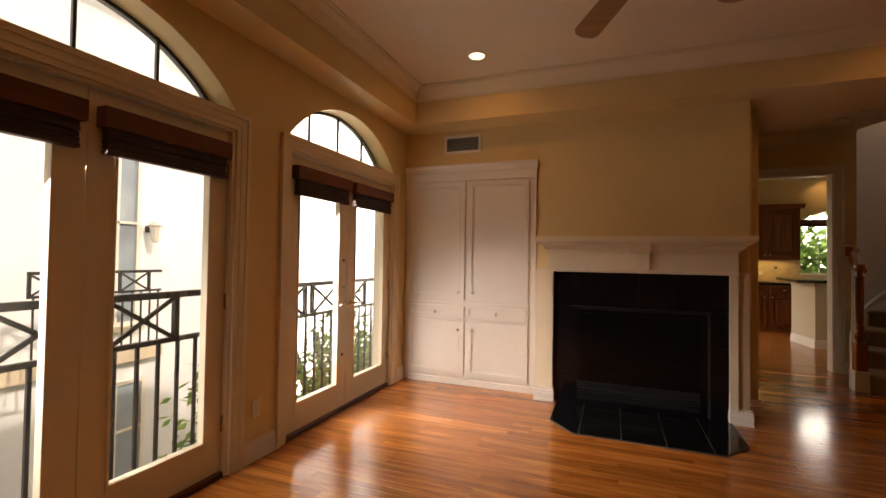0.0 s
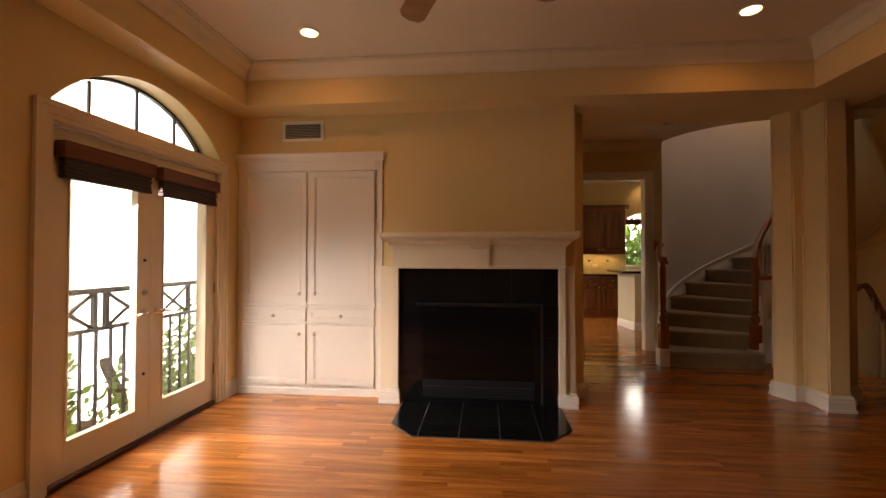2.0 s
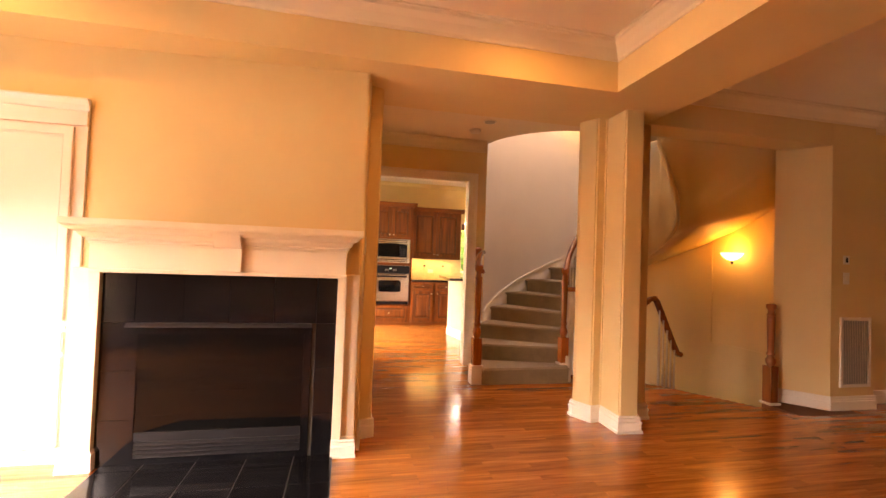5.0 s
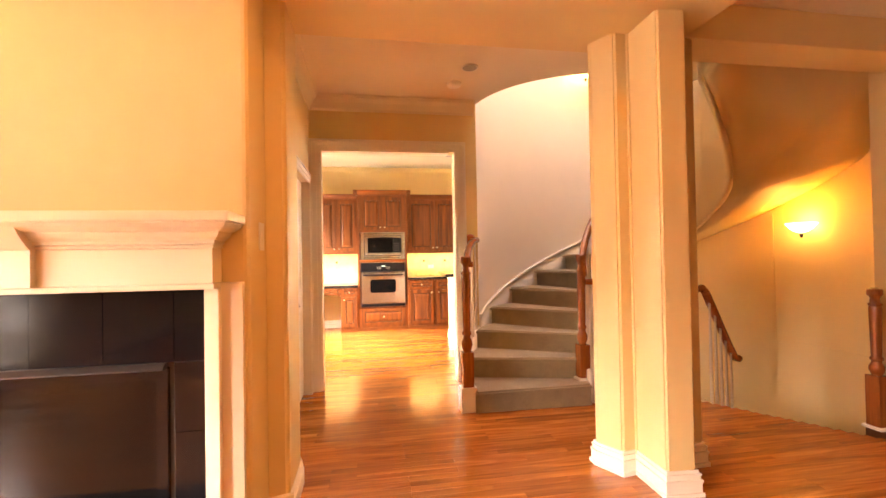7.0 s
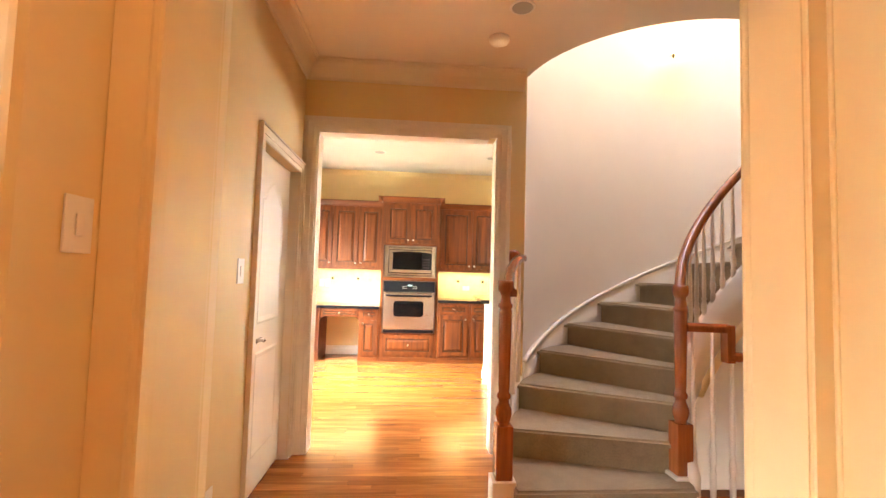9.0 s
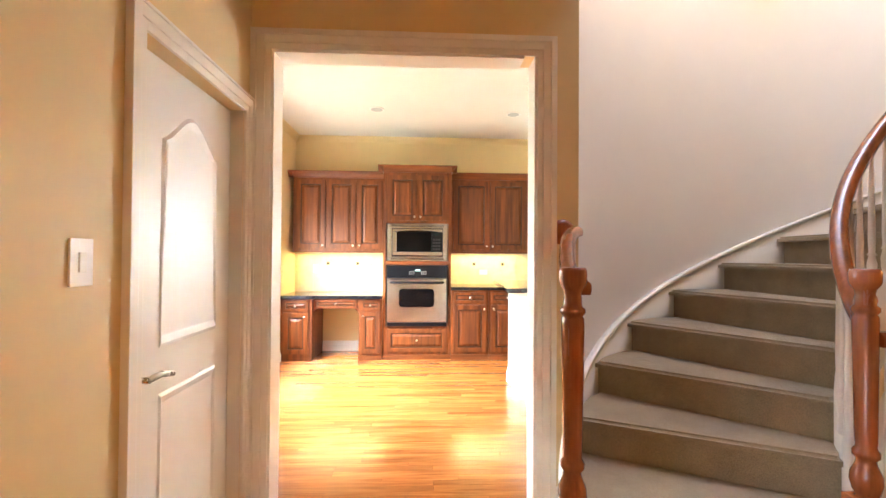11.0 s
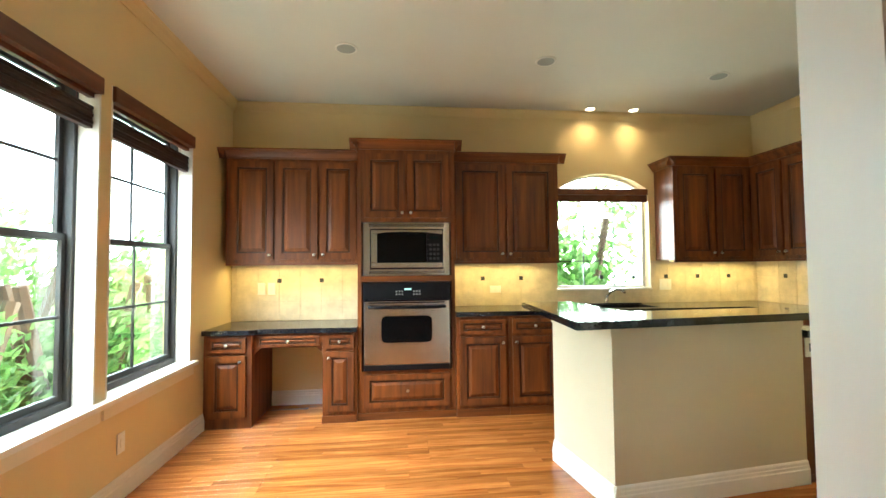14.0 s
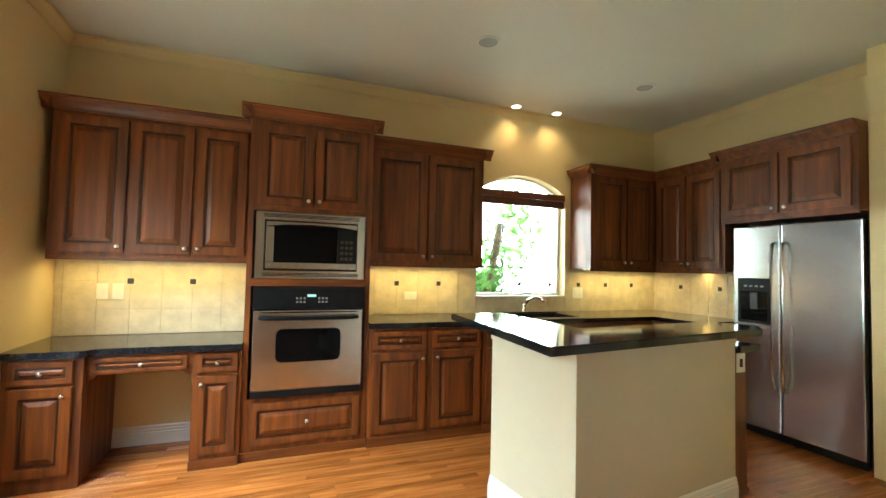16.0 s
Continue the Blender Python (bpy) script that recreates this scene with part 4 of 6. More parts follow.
def wall_plate(x, y, z, axis, out, w, h, label, category, toggles=1, dark=False):
    root = thing("wall_plate", (x, y, z), label, category)
    def slab_at(u0, u1, v0, v1, d0, d1, bev):
        b = bmesh.new()
        lo, hi = sorted((d0 * out, d1 * out))
        if axis == "x":
            box(b, x + lo, x + hi, y + u0, y + u1, z + v0, z + v1, bev)
        else:
            box(b, x + u0, x + u1, y + lo, y + hi, z + v0, z + v1, bev)
        return b
    part("plate", slab_at(-w / 2, w / 2, -h / 2, h / 2, 0, 0.006, 0.002), M["plastic"], root)
    for i in range(toggles):
        c = -w / 2 + w * (i + 0.5) / toggles
        part("rocker", slab_at(c - 0.012, c + 0.012, -0.025, 0.025, 0.005, 0.010, 0.002), M["screen"] if dark else M["white"], root)


wall_plate(1.3885, 4.515, 1.392, "x", 1, 0.085, 0.13, "white plastic thermostat keypad on the wall", "thermostat")
wall_plate(1.331, 5.64, 1.29, "x", 1, 0.075, 0.12, "white plastic light switch on the hall wall", "light switch")
wall_plate(1.331, 5.42, 0.32, "x", 1, 0.07, 0.115, "white plastic power outlet on the hall wall", "outlet")
wall_plate(WX + 0.001, 2.37, 0.32, "x", 1, 0.07, 0.115, "cream plastic power outlet between the doors", "outlet")
wall_plate(KX + 0.001, 8.9, 0.32, "x", 1, 0.07, 0.115, "white plastic power outlet under the window", "outlet")
wall_plate(6.06, 4.679, 1.46, "y", -1, 0.075, 0.085, "small thermostat with a dark display", "thermostat", 1, True)
wall_plate(6.06, 4.679, 1.28, "y", -1, 0.075, 0.115, "white plastic light switch by the lobby", "light switch")
rg = thing("return_grille", (6.18, 4.68, 0.22), "large white louvred return air grille low on the wall", "vent")
part("frame", rect_frame(bmesh.new(), 5.99, 6.375, 0.22, 0.90, 0.03, 4.665, 4.68), M["white"], rg)
part("backing", bx(6.019, 6.346, 4.6765, 4.6795, 0.249, 0.871), M["lamp_off"], rg, "grey backing")
for i in range(15):
    x = 6.024 + i * 0.0217
    part("slat", prism(bmesh.new(), [(x, 4.667), (x + 0.004, 4.667), (x + 0.014, 4.676), (x + 0.010, 4.676)], "z", 0.251, 0.869), M["white"], rg)

# ---- stairs ----
flight = thing("staircase", polar(1.2, 150), "carpeted curved staircase with white stringers", "staircase", "", "structure")


def wedge(bm, r0, r1, a0, a1, z0, z1, n=4):
    lo = [polar(r0, a0 + (a1 - a0) * i / n, z0) for i in range(n + 1)] + [polar(r1, a1 + (a0 - a1) * i / n, z0) for i in range(n + 1)]
    prism(bm, [(p[0], p[1]) for p in lo], "z", z0, z1)
    return bm


def tread_bm(k, z, a):
    b = bmesh.new()
    a1 = a - STEP
    out = RO - 0.02
    wedge(b, RI, out, a, a1 - 0.4, z - RISE - (0.0 if k == 1 else 0.02), z - 0.03)
    wedge(b, RI, out, a + 1.6, a1 - 0.2, z - 0.035, z)
    edges = [e for e in b.edges if abs(e.verts[0].co.z - z) < 1e-4 and abs(e.verts[1].co.z - z) < 1e-4]
    bmesh.ops.bevel(b, geom=edges, offset=0.014, segments=3, affect="EDGES")
    return b


for k in range(1, COUNT):
    part("step", tread_bm(k, RISE * k, FIRST - STEP * (k - 1)), M["carpet"], flight, "carpeted step")
# plaster underside, rising with the flight
und = bmesh.new()
rows = []
A_UND, A_TOP = FIRST - 4.5 * STEP, -92.0
RIM = [(120, 0.62, 0.45), (74, 0.62, 1.06), (40, 0.54, 1.37), (0, 0.49, 1.64), (-42, 0.485, 1.87), (-70, 0.485, 2.22), (-92, 0.50, 2.60)]


def rim(a):
    """Radius and height of the plaster underside's inner edge."""
    for (a0, r0, z0), (a1, r1, z1) in zip(RIM, RIM[1:]):
        if a >= a1:
            t = (a0 - a) / (a0 - a1)
            return r0 + (r1 - r0) * t, z0 + (z1 - z0) * t
    return RIM[-1][1:]


n = 80
for i in range(n + 1):
    a = A_UND + (A_TOP - A_UND) * i / n
    zo = 1.46 + (36.2 - a) * 0.0123
    if a < -14:
        zo = min(2.64, zo + (-14 - a) * 0.036)
    ri, zi = rim(a)
    ro = RO - 0.001 if a > -28 else min(RO - 0.001, 0.80 / math.sin(radians(-a)))
    rows.append([und.verts.new(polar(ri + (ro - ri) * f, a, zi + (zo - zi) * f + dz)) for f, dz in ((0, 0), (0.33, 0), (0.66, 0), (1, 0), (1, 0.1), (0, 0.1))])
for p, q in zip(rows, rows[1:]):
    for i in range(6):
        und.faces.new((p[i], p[(i + 1) % 6], q[(i + 1) % 6], q[i]))
und.faces.new(rows[0]), und.faces.new(rows[-1][::-1])
part("underside", und, M["wall"], flight, "smooth tan plaster underside", True)


def ribbon(r0, r1, a0, a1, low, high, n=60):
    """A band that climbs with the stairs, low and high above the nosing line."""
    b = bmesh.new()
    rows = []
    for i in range(n + 1):
        a = a0 + (a1 - a0) * i / n
        z = RISE * ((FIRST - a) / STEP + 1)
        rows.append([b.verts.new(polar(r, a, z + h)) for r, h in ((r0, low), (r1, low), (r1, high), (r0, high))])
    for p, q in zip(rows, rows[1:]):
        for i in range(4):
            b.faces.new((p[i], p[(i + 1) % 4], q[(i + 1) % 4], q[i]))
    b.faces.new(rows[0]), b.faces.new(rows[-1][::-1])
    return b


END = FIRST - COUNT * STEP
part("inner_stringer", ribbon(RI - 0.05, RI - 0.001, FIRST - 4, 74.2, -0.42, -0.01), M["white"], flight, "white painted inner stringer", True)
part("outer_skirt", ribbon(RO - 0.019, RO - 0.0005, 146.0, END, -0.30, 0.055), M["white"], flight, "white painted wall skirt", True)
part("skirt_cap", ribbon(RO - 0.034, RO - 0.0005, 146.0, END, 0.055, 0.077), M["white"], flight, "white moulded skirt cap", True)
part("open_stringer", ribbon(RO - 0.0195, RO + 0.025, FIRST - 3, 148, -0.55, -0.01, 16), M["white"], flight, "white painted open stringer", True)

NEWEL = [(0.046, 0.42), (0.046, 0.43), (0.028, 0.445), (0.038, 0.46), (0.046, 0.49), (0.044, 0.515), (0.030, 0.545), (0.028, 0.56), (0.038, 0.57), (0.038, 0.585), (0.029, 0.597), (0.031, 0.63), (0.037, 0.985), (0.036, 1.005), (0.031, 1.012), (0.040, 1.022), (0.040, 1.034), (0.030, 1.042), (0.027, 1.075), (0.030, 1.09), (0.042, 1.105), (0.045, 1.115), (0.045, 1.145), (0.041, 1.155)]


def newel(x, y, z0, base, label, height=1.0):
    root = thing("newel_post", (x, y, z0), label, "newel post", "newel posts")
    part("plinth", bx(x - 0.065, x + 0.065, y - 0.065, y + 0.065, z0, z0 + base, bevel=0.006), M["white"], root, "white painted plinth block")
    part("block", bx(x - 0.047, x + 0.047, y - 0.047, y + 0.047, z0 + base, z0 + 0.44 * height, bevel=0.006), M["rail"], root, "square red-brown wooden block")
    part("turned_post", lathe(bmesh.new(), [(r, z0 + h * height) for r, h in NEWEL], (x, y, 0), "z", 18), M["rail"], root, "turned red-brown wooden post", True)
    return root


NL, NR = (2.682, 5.91), (3.73, 5.955)
newel(*NL, 0, 0.20, "turned red-brown wooden newel post on a white plinth", 1.105)
newel(*NR, 0, 0.20, "turned red-brown wooden newel post on a white plinth", 1.105)
newel(5.46, 4.93, 0, 0.02, "turned wooden newel post beside the lower flight", 0.86)
RAIL = [(-0.028, -0.02), (0.028, -0.02), (0.032, -0.002), (0.03, 0.016), (0.016, 0.03), (-0.016, 0.03), (-0.03, 0.016), (-0.032, -0.002)]


def helix(r, a0, a1, z0, z1, n=40):
    return [polar(r, a0 + (a1 - a0) * i / n, z0 + (z1 - z0) * i / n) for i in range(n + 1)]


def balusters(root, places, wall="white"):
    for x, y, z0, z1 in places:
        hgt = z1 - z0
        prof = [(0.016, 0), (0.016, 0.20), (0.019, 0.205), (0.012, 0.225), (0.018, 0.27), (0.019, 0.31), (0.012, 0.35), (0.018, 0.36), (0.012, 0.375), (0.0145, 0.45), (0.009, 0.92), (0.009, 1.0)]
        part("baluster", lathe(bmesh.new(), [(r, z0 + h * hgt) for r, h in prof], (x, y, 0), "z", 10), M[wall], root, "white turned baluster", True)


out_rail = thing("outer_handrail", polar(RO, 160), "short curved wooden handrail with white balusters ending at the wall", "stair railing", "stair railings")
pts = []
for i in range(21):
    t = i / 20
    a = 175.6 + (147.6 - 175.6) * t
    z = 1.205 + 0.23 * (3 * t * t - 2 * t ** 3)
    pts.append(polar(RO - 0.005, a, z))
part("handrail", sweep(bmesh.new(), pts, RAIL), M["rail"], out_rail, "curved red-brown handrail", True)
rx, rz = 2.91, 1.435
part("rosette", lathe(bmesh.new(), [(0.065, 0), (0.065, -0.012), (0.05, -0.02), (0.04, -0.024)], (rx, EY, rz), "y", 20), M["rail"], out_rail, "round wooden wall rosette", True)
places = []
for i in range(6):
    a = 171 - i * 4.2
    k = int((FIRST - a) // STEP)
    t = (175.6 - a) / (175.6 - 147.6)
    places.append((*polar(RO - 0.005, a)[:2], RISE * (k + 1) - 0.01, 1.205 + 0.23 * (3 * t * t - 2 * t ** 3) - 0.018))
balusters(out_rail, places)

in_rail = thing("inner_handrail", polar(RI, 150), "curved red-brown handrail with white balusters climbing the stair", "stair railing", "stair railings")
pts = [(NR[0], NR[1], 1.17)]
A0 = 160.0
for i in range(41):
    a = A0 + (66 - A0) * i / 40
    z = RISE * ((FIRST - a) / STEP + 1) + 0.67
    pts.append(polar(RI - 0.02, a, z))
part("handrail", sweep(bmesh.new(), pts, RAIL), M["rail"], in_rail, "curved red-brown handrail", True)
dw = bmesh.new()
rows = []
for i in range(61):
    a = 74 - 166 * i / 60
    ri, zi = rim(a)
    zn = RISE * ((FIRST - a) / STEP + 1)
    top = zn + 0.75 if a > 62 else max(zn + 0.75, 3.1)
    rows.append([dw.verts.new(polar(r, a, z)) for r, z in ((ri - 0.004, zi - 0.004), (ri + 0.05, zi - 0.004), (ri + 0.05, top), (ri - 0.004, top))])
for p, q in zip(rows, rows[1:]):
    for i in range(4):
        dw.faces.new((p[i], p[(i + 1) % 4], q[(i + 1) % 4], q[i]))
dw.faces.new(rows[0]), dw.faces.new(rows[-1][::-1])
part("drum_wall", dw, M["wall"], flight, "tan painted curved drum wall", True)
part("drum_ceiling", prism(bmesh.new(), [(CX, CY - 0.3)] + [polar(0.47, a)[:2] for a in range(-20, 63, 4)] + [(CX, CY)], "z", HALL + 0.004, HALL + 0.26), M["ceiling"], flight, "cream painted ceiling inside the drum")
places = []
a = 158.0
while a > 70:
    k = int((FIRST - a) // STEP)
    zt = RISE * ((FIRST - a) / STEP + 1) + 0.66
    places.append((*polar(RI - 0.02, a)[:2], RISE * (k + 1) - 0.05, zt))
    a -= 7.1
balusters(in_rail, places)

# floor-level guard from the newel round to the lower flight
guard = thing("guard_rail", (4.2, 5.9, 0), "wooden guard rail with white balusters beside the lower flight", "stair railing", "stair railings")
gpts = [(NR[0] + 0.03, NR[1] - 0.01, 1.03), (3.98, 5.90, 1.03)]
gr = sweep(bmesh.new(), gpts, RAIL)
box(gr, 3.955, 4.005, 5.87, 5.93, 0.84, 1.055, 0.006)
sweep(gr, [(3.98, 5.90, 0.87), (4.30, 5.87, 0.87), (4.62, 5.80, 0.87)], RAIL)
part("handrail", gr, M["rail"], guard, "red-brown wooden rail with a stepped joint", False)
balusters(guard, [(3.80 + i * 0.105, 5.945 - i * 0.018, 0.0, 0.85 if i > 1 else 1.01) for i in range(8)])

low = thing("lower_handrail", (4.70, 5.70, 0), "wooden handrail with balusters going down the lower flight", "stair railing", "stair railings")
lp = [(4.64, 5.76, 0.90), (4.69, 5.745, 0.95), (4.75, 5.745, 0.965), (4.80, 5.765, 0.925), (4.90, 5.81, 0.79), (5.02, 5.865, 0.62), (5.15, 5.925, 0.44), (5.26, 5.97, 0.29), (5.31, 5.99, 0.255), (5.34, 6.0, 0.27)]
part("handrail", sweep(bmesh.new(), lp, RAIL), M["rail"], low, "red-brown handrail going down", True)
balusters(low, [(4.86 + i * 0.085, 5.79 + i * 0.038, -0.62 - i * 0.12, 0.83 - i * 0.125) for i in range(5)])
stub = thing("wall_handrail", (5.56, 4.97, 0.9), "short wooden handrail end fixed to the wall", "stair railing", "stair railings")
part("handrail", sweep(bmesh.new(), [(5.47, 4.94, 0.96), (5.53, 4.99, 0.965), (5.60, 5.035, 0.965)], RAIL), M["rail"], stub, "", True)

lowf = thing("lower_staircase", (5.6, 5.6, -1), "carpeted lower flight curving down along the tan wall", "staircase", "", "structure")
for k in range(1, 12):
    a = -50 + STEP * (k - 1)
    z = -RISE * k
    b = bmesh.new()
    wedge(b, 0.40, RO - 0.012, a, a + STEP + 1.5, z - 0.25, z)
    part("step", b, M["carpet"], lowf, "carpeted step")
solo("wall_stair_core", ring_wall(bmesh.new(), 0.30, 0.38, -30, 150, -3.0, -0.02, 20), M["wall"], "tan painted core wall under the floor", kind="structure")
solo("stair_pit_floor", bx(2.6, 6.4, 4.6, 7.6, -3.1, -3.0), M["carpet"], "carpeted floor of the level below", kind="structure")
solo("wall_stair_pit", bx(3.9, 5.5, 4.5, 4.6, -3.0, -0.26), M["wall"], "tan wall under the floor edge", kind="structure")


def sconce(ang, z, label):
    x, y, _ = polar(RO, ang)
    root = thing("wall_sconce", (x, y, z), label, "wall lamp", "stair sconces")
    ux, uy = math.cos(radians(ang)), math.sin(radians(ang))
    c = (x - ux * 0.10, y - uy * 0.10, z)
    bowl = bmesh.new()
    lathe(bowl, [(0.012, -0.055), (0.05, -0.045), (0.09, -0.015), (0.125, 0.03), (0.128, 0.04), (0.12, 0.04), (0.085, -0.005), (0.02, -0.03)], c, "z", 28)
    part("shade", bowl, M["shade"], root, "glowing alabaster bowl shade", True)
    part("finial", lathe(bmesh.new(), [(0.004, -0.105), (0.014, -0.09), (0.018, -0.07), (0.01, -0.055)], c, "z", 12), M["bronze"], root, "dark bronze finial", True)
    arm = sweep(bmesh.new(), [(c[0], c[1], z - 0.06), (c[0] + ux * 0.06, c[1] + uy * 0.06, z - 0.05), (x - ux * 0.002, y - uy * 0.002, z - 0.02)], round_section(0.008))
    part("arm", arm, M["bronze"], root, "dark bronze arm", True)


sconce(4.9, 1.50, "lit alabaster bowl sconce on the curved wall")
sconce(84.0, 3.52, "lit alabaster bowl sconce high on the stair wall")

bead = bmesh.new()
ring_wall(bead, RO - 0.012, RO - 0.0005, 16.8, 16.0, 0.36, 1.66, 2)
ring_wall(bead, RO - 0.010, RO - 0.0005, 16.8, -24, 0.34, 0.36, 30)
solo("panel_trim", bead, M["wall"], "thin tan painted bead on the curved wall", kind="structure")

# ---- base boards ----
baseboard(((WX, -3.0, 0), (WX, 0.54, 0), (1, 0, 0)), ((WX, 2.26, 0), (WX, 2.53, 0), (1, 0, 0)), ((WX, 4.25, 0), (WX, 4.43, 0), (1, 0, 0)),
          ((1.380, 4.375, 0), (1.396, 4.57, 0), (1, -0.09, 0)), ((1.397, 4.574, 0), (1.505, 4.610, 0), (0.3, -0.95, 0)),
          ((1.49, 4.61, 0), (1.488, 4.97, 0), (1, 0, 0)), ((1.488, 4.97, 0), (1.33, 5.40, 0), (0.94, 0.34, 0)), ((1.33, 5.40, 0), (1.33, 5.79, 0), (1, 0, 0)), ((2.88, EY, 0), (2.98, EY, 0), (0, -1, 0)),
          ((KX, 6.87, 0), (KX, 9.98, 0), (1, 0, 0)), ((5.875, 4.68, 0), (6.445, 4.68, 0), (0, -1, 0)), ((6.43, 4.68, 0), (6.43, 4.82, 0), (1, 0, 0)), ((6.43, 4.82, 0), (8.0, 4.82, 0), (0, -1, 0)), ((5.60, 5.03, 0), (5.88, 4.68, 0), (-0.78, -0.625, 0)),
          ((0.84, KY, 0), (1.40, KY, 0), (0, -1, 0)))
cb = bmesh.new()
def grown(poly, d):
    """A polygon pushed outwards by d."""
    n = len(poly)
    area2 = sum(p[0] * q[1] - q[0] * p[1] for p, q in zip(poly, poly[1:] + poly[:1]))
    sg = 1 if area2 > 0 else -1
    out = []
    for i in range(n):
        a, b, c = Vector(poly[i - 1]), Vector(poly[i]), Vector(poly[(i + 1) % n])
        n0 = Vector(((b - a).y, -(b - a).x)).normalized() * sg
        n1 = Vector(((c - b).y, -(c - b).x)).normalized() * sg
        m = n0 + n1
        out.append(tuple(b + m * (d / max(0.3, m.dot(n0)))))
    return out


for d, z0, z1 in ((0.026, 0, 0.022), (0.018, 0.022, 0.075), (0.022, 0.075, 0.088), (0.013, 0.088, 0.108), (0.016, 0.108, 0.118), (0.007, 0.118, 0.135)):
    prism(cb, grown(COLUMN, d), "z", z0, z1)
solo("column_base_trim", cb, M["white"], "white moulded base round the column", kind="structure")

# ---- kitchen windows ----
for a, b in WINDOWS:
    mid = (a + b) / 2
    win = thing("window_kitchen", (0.33, mid, 0.6), "tall double-hung window with dark bronze frame and white sill", "window", "kitchen windows", "structure")
    x0, x1 = 0.305, 0.345
    fr = bmesh.new()
    for s in ((a, a + 0.035, 0.6, 2.34), (b - 0.035, b, 0.6, 2.34), (a + 0.035, b - 0.035, 0.6, 0.64), (a + 0.035, b - 0.035, 2.30, 2.34)):
        box(fr, x0 - 0.02, x1 + 0.01, *s, bevel=0.003)
    part("frame", fr, M["bronze"], win, "dark bronze frame")
    for z0, z1, x in ((0.64, 1.50, x0 + 0.012), (1.46, 2.30, x0 - 0.012)):
        sh = bmesh.new()
        for s in ((a + 0.035, a + 0.065, z0, z1), (b - 0.065, b - 0.035, z0, z1), (a + 0.065, b - 0.065, z0, z0 + 0.035), (a + 0.065, b - 0.065, z1 - 0.035, z1)):
            box(sh, x - 0.012, x + 0.012, *s, bevel=0.003)
        box(sh, x - 0.006, x + 0.006, mid - 0.008, mid + 0.008, z0 + 0.035, z1 - 0.035)
        box(sh, x - 0.006, x + 0.006, a + 0.065, b - 0.065, (z0 + z1) / 2 - 0.008, (z0 + z1) / 2 + 0.008)
        so = part("sash", sh, M["bronze"], win, "dark bronze sash with thin bars")
        part("pane", bx(x - 0.002, x + 0.002, a + 0.06, b - 0.06, z0 + 0.03, z1 - 0.03), M["glass"], so, "clear pane").visible_shadow = False
    part("window_sill", bx(KX - 0.1, KX + 0.045, a - 0.05, b + 0.05, 0.572, 0.603, bevel=0.006), M["white"], win, "white painted sill")
    part("apron", bx(KX + 0.0005, KX + 0.015, a - 0.03, b + 0.03, 0.50, 0.572, bevel=0.003), M["cream"], win)
    rv = bmesh.new()
    box(rv, 0.357, KX + 0.001, a - 0.002, a + 0.012, 0.603, 2.34)
    box(rv, 0.357, KX + 0.001, b - 0.012, b + 0.002, 0.603, 2.34)
    part("reveal", rv, M["white"], win, "white painted reveal")
    bl = thing("window_shade", (0.42, mid, 2.1), "brown wooden valance with a dark raised woven shade", "window shade", "kitchen shades")
    part("valance", bx(KX - 0.055, KX + 0.02, a + 0.005, b - 0.005, 2.25, 2.338, bevel=0.004), M["blind"], bl, "brown wooden valance")
    part("headrail", bx(KX - 0.05, KX - 0.02, a + 0.02, b - 0.02, 2.225, 2.25, bevel=0.003), M["blind"], bl)
    for i in range(6):
        part("shade_fold", bx(KX - 0.06, KX - 0.025 + 0.004 * (i % 2), a + 0.02, b - 0.02, 2.06 + i * 0.02, 2.079 + i * 0.02, bevel=0.005), M["blind_dark"], bl, "dark woven shade fold")
    for yy in (a + 0.12, b - 0.12):
        part("cord", bx(KX - 0.042, KX - 0.039, yy - 0.0015, yy + 0.0015, 2.17, 2.23), M["blind"], bl)

sw = thing("window_sink", (4.21, KY + 0.1, 1.075), "arched white framed window over the sink", "window", "", "structure")
yg = KY + 0.12
pts = arc_pts(3.701, 4.719, 2.11, 0.174)
part("frame", sweep(bmesh.new(), [(3.715, yg, 1.08)] + [(x, yg, z) for x, z in pts] + [(4.705, yg, 1.08)], [(-0.02, -0.025), (0.02, -0.025), (0.02, 0.0), (-0.02, 0.0)], (0, 1, 0)), M["white"], sw, "white painted frame")
part("sill_bar", bx(3.70, 4.72, yg - 0.02, yg + 0.02, 1.075, 1.10), M["white"], sw)
for z in (1.36, 1.62, 1.88):
    part("muntin", bx(3.73, 4.69, yg - 0.006, yg + 0.006, z - 0.005, z + 0.005), M["bronze"], sw)
for x in (4.04, 4.38):
    part("muntin", bx(x - 0.005, x + 0.005, yg - 0.007, yg + 0.007, 1.10, 2.20), M["bronze"], sw)
part("pane", prism(bmesh.new(), [(3.72, 1.09)] + [(x, z - 0.012) for x, z in arc_pts(3.72, 4.70, 2.10, 0.174)] + [(4.70, 1.09)], "y", yg - 0.002, yg + 0.002), M["glass"], sw, "clear pane").visible_shadow = False
part("window_sill", bx(3.69, 4.73, KY - 0.02, KY + 0.1, 1.058, 1.077, bevel=0.004), M["white"], sw, "white sill")
sb = thing("sink_window_shade", (4.21, KY + 0.03, 2.02), "brown wooden valance with raised shade across the sink window", "window shade")
part("valance", bx(3.705, 4.715, KY - 0.005, KY + 0.05, 2.06, 2.125, bevel=0.004), M["blind"], sb, "brown wooden valance")
part("shade", bx(3.71, 4.71, KY + 0.005, KY + 0.045, 1.985, 2.058, bevel=0.006), M["blind"], sb, "brown raised shade")


# ---- kitchen cabinets: built facing -y at their place, or turned to face -x ----
TURN = [None]


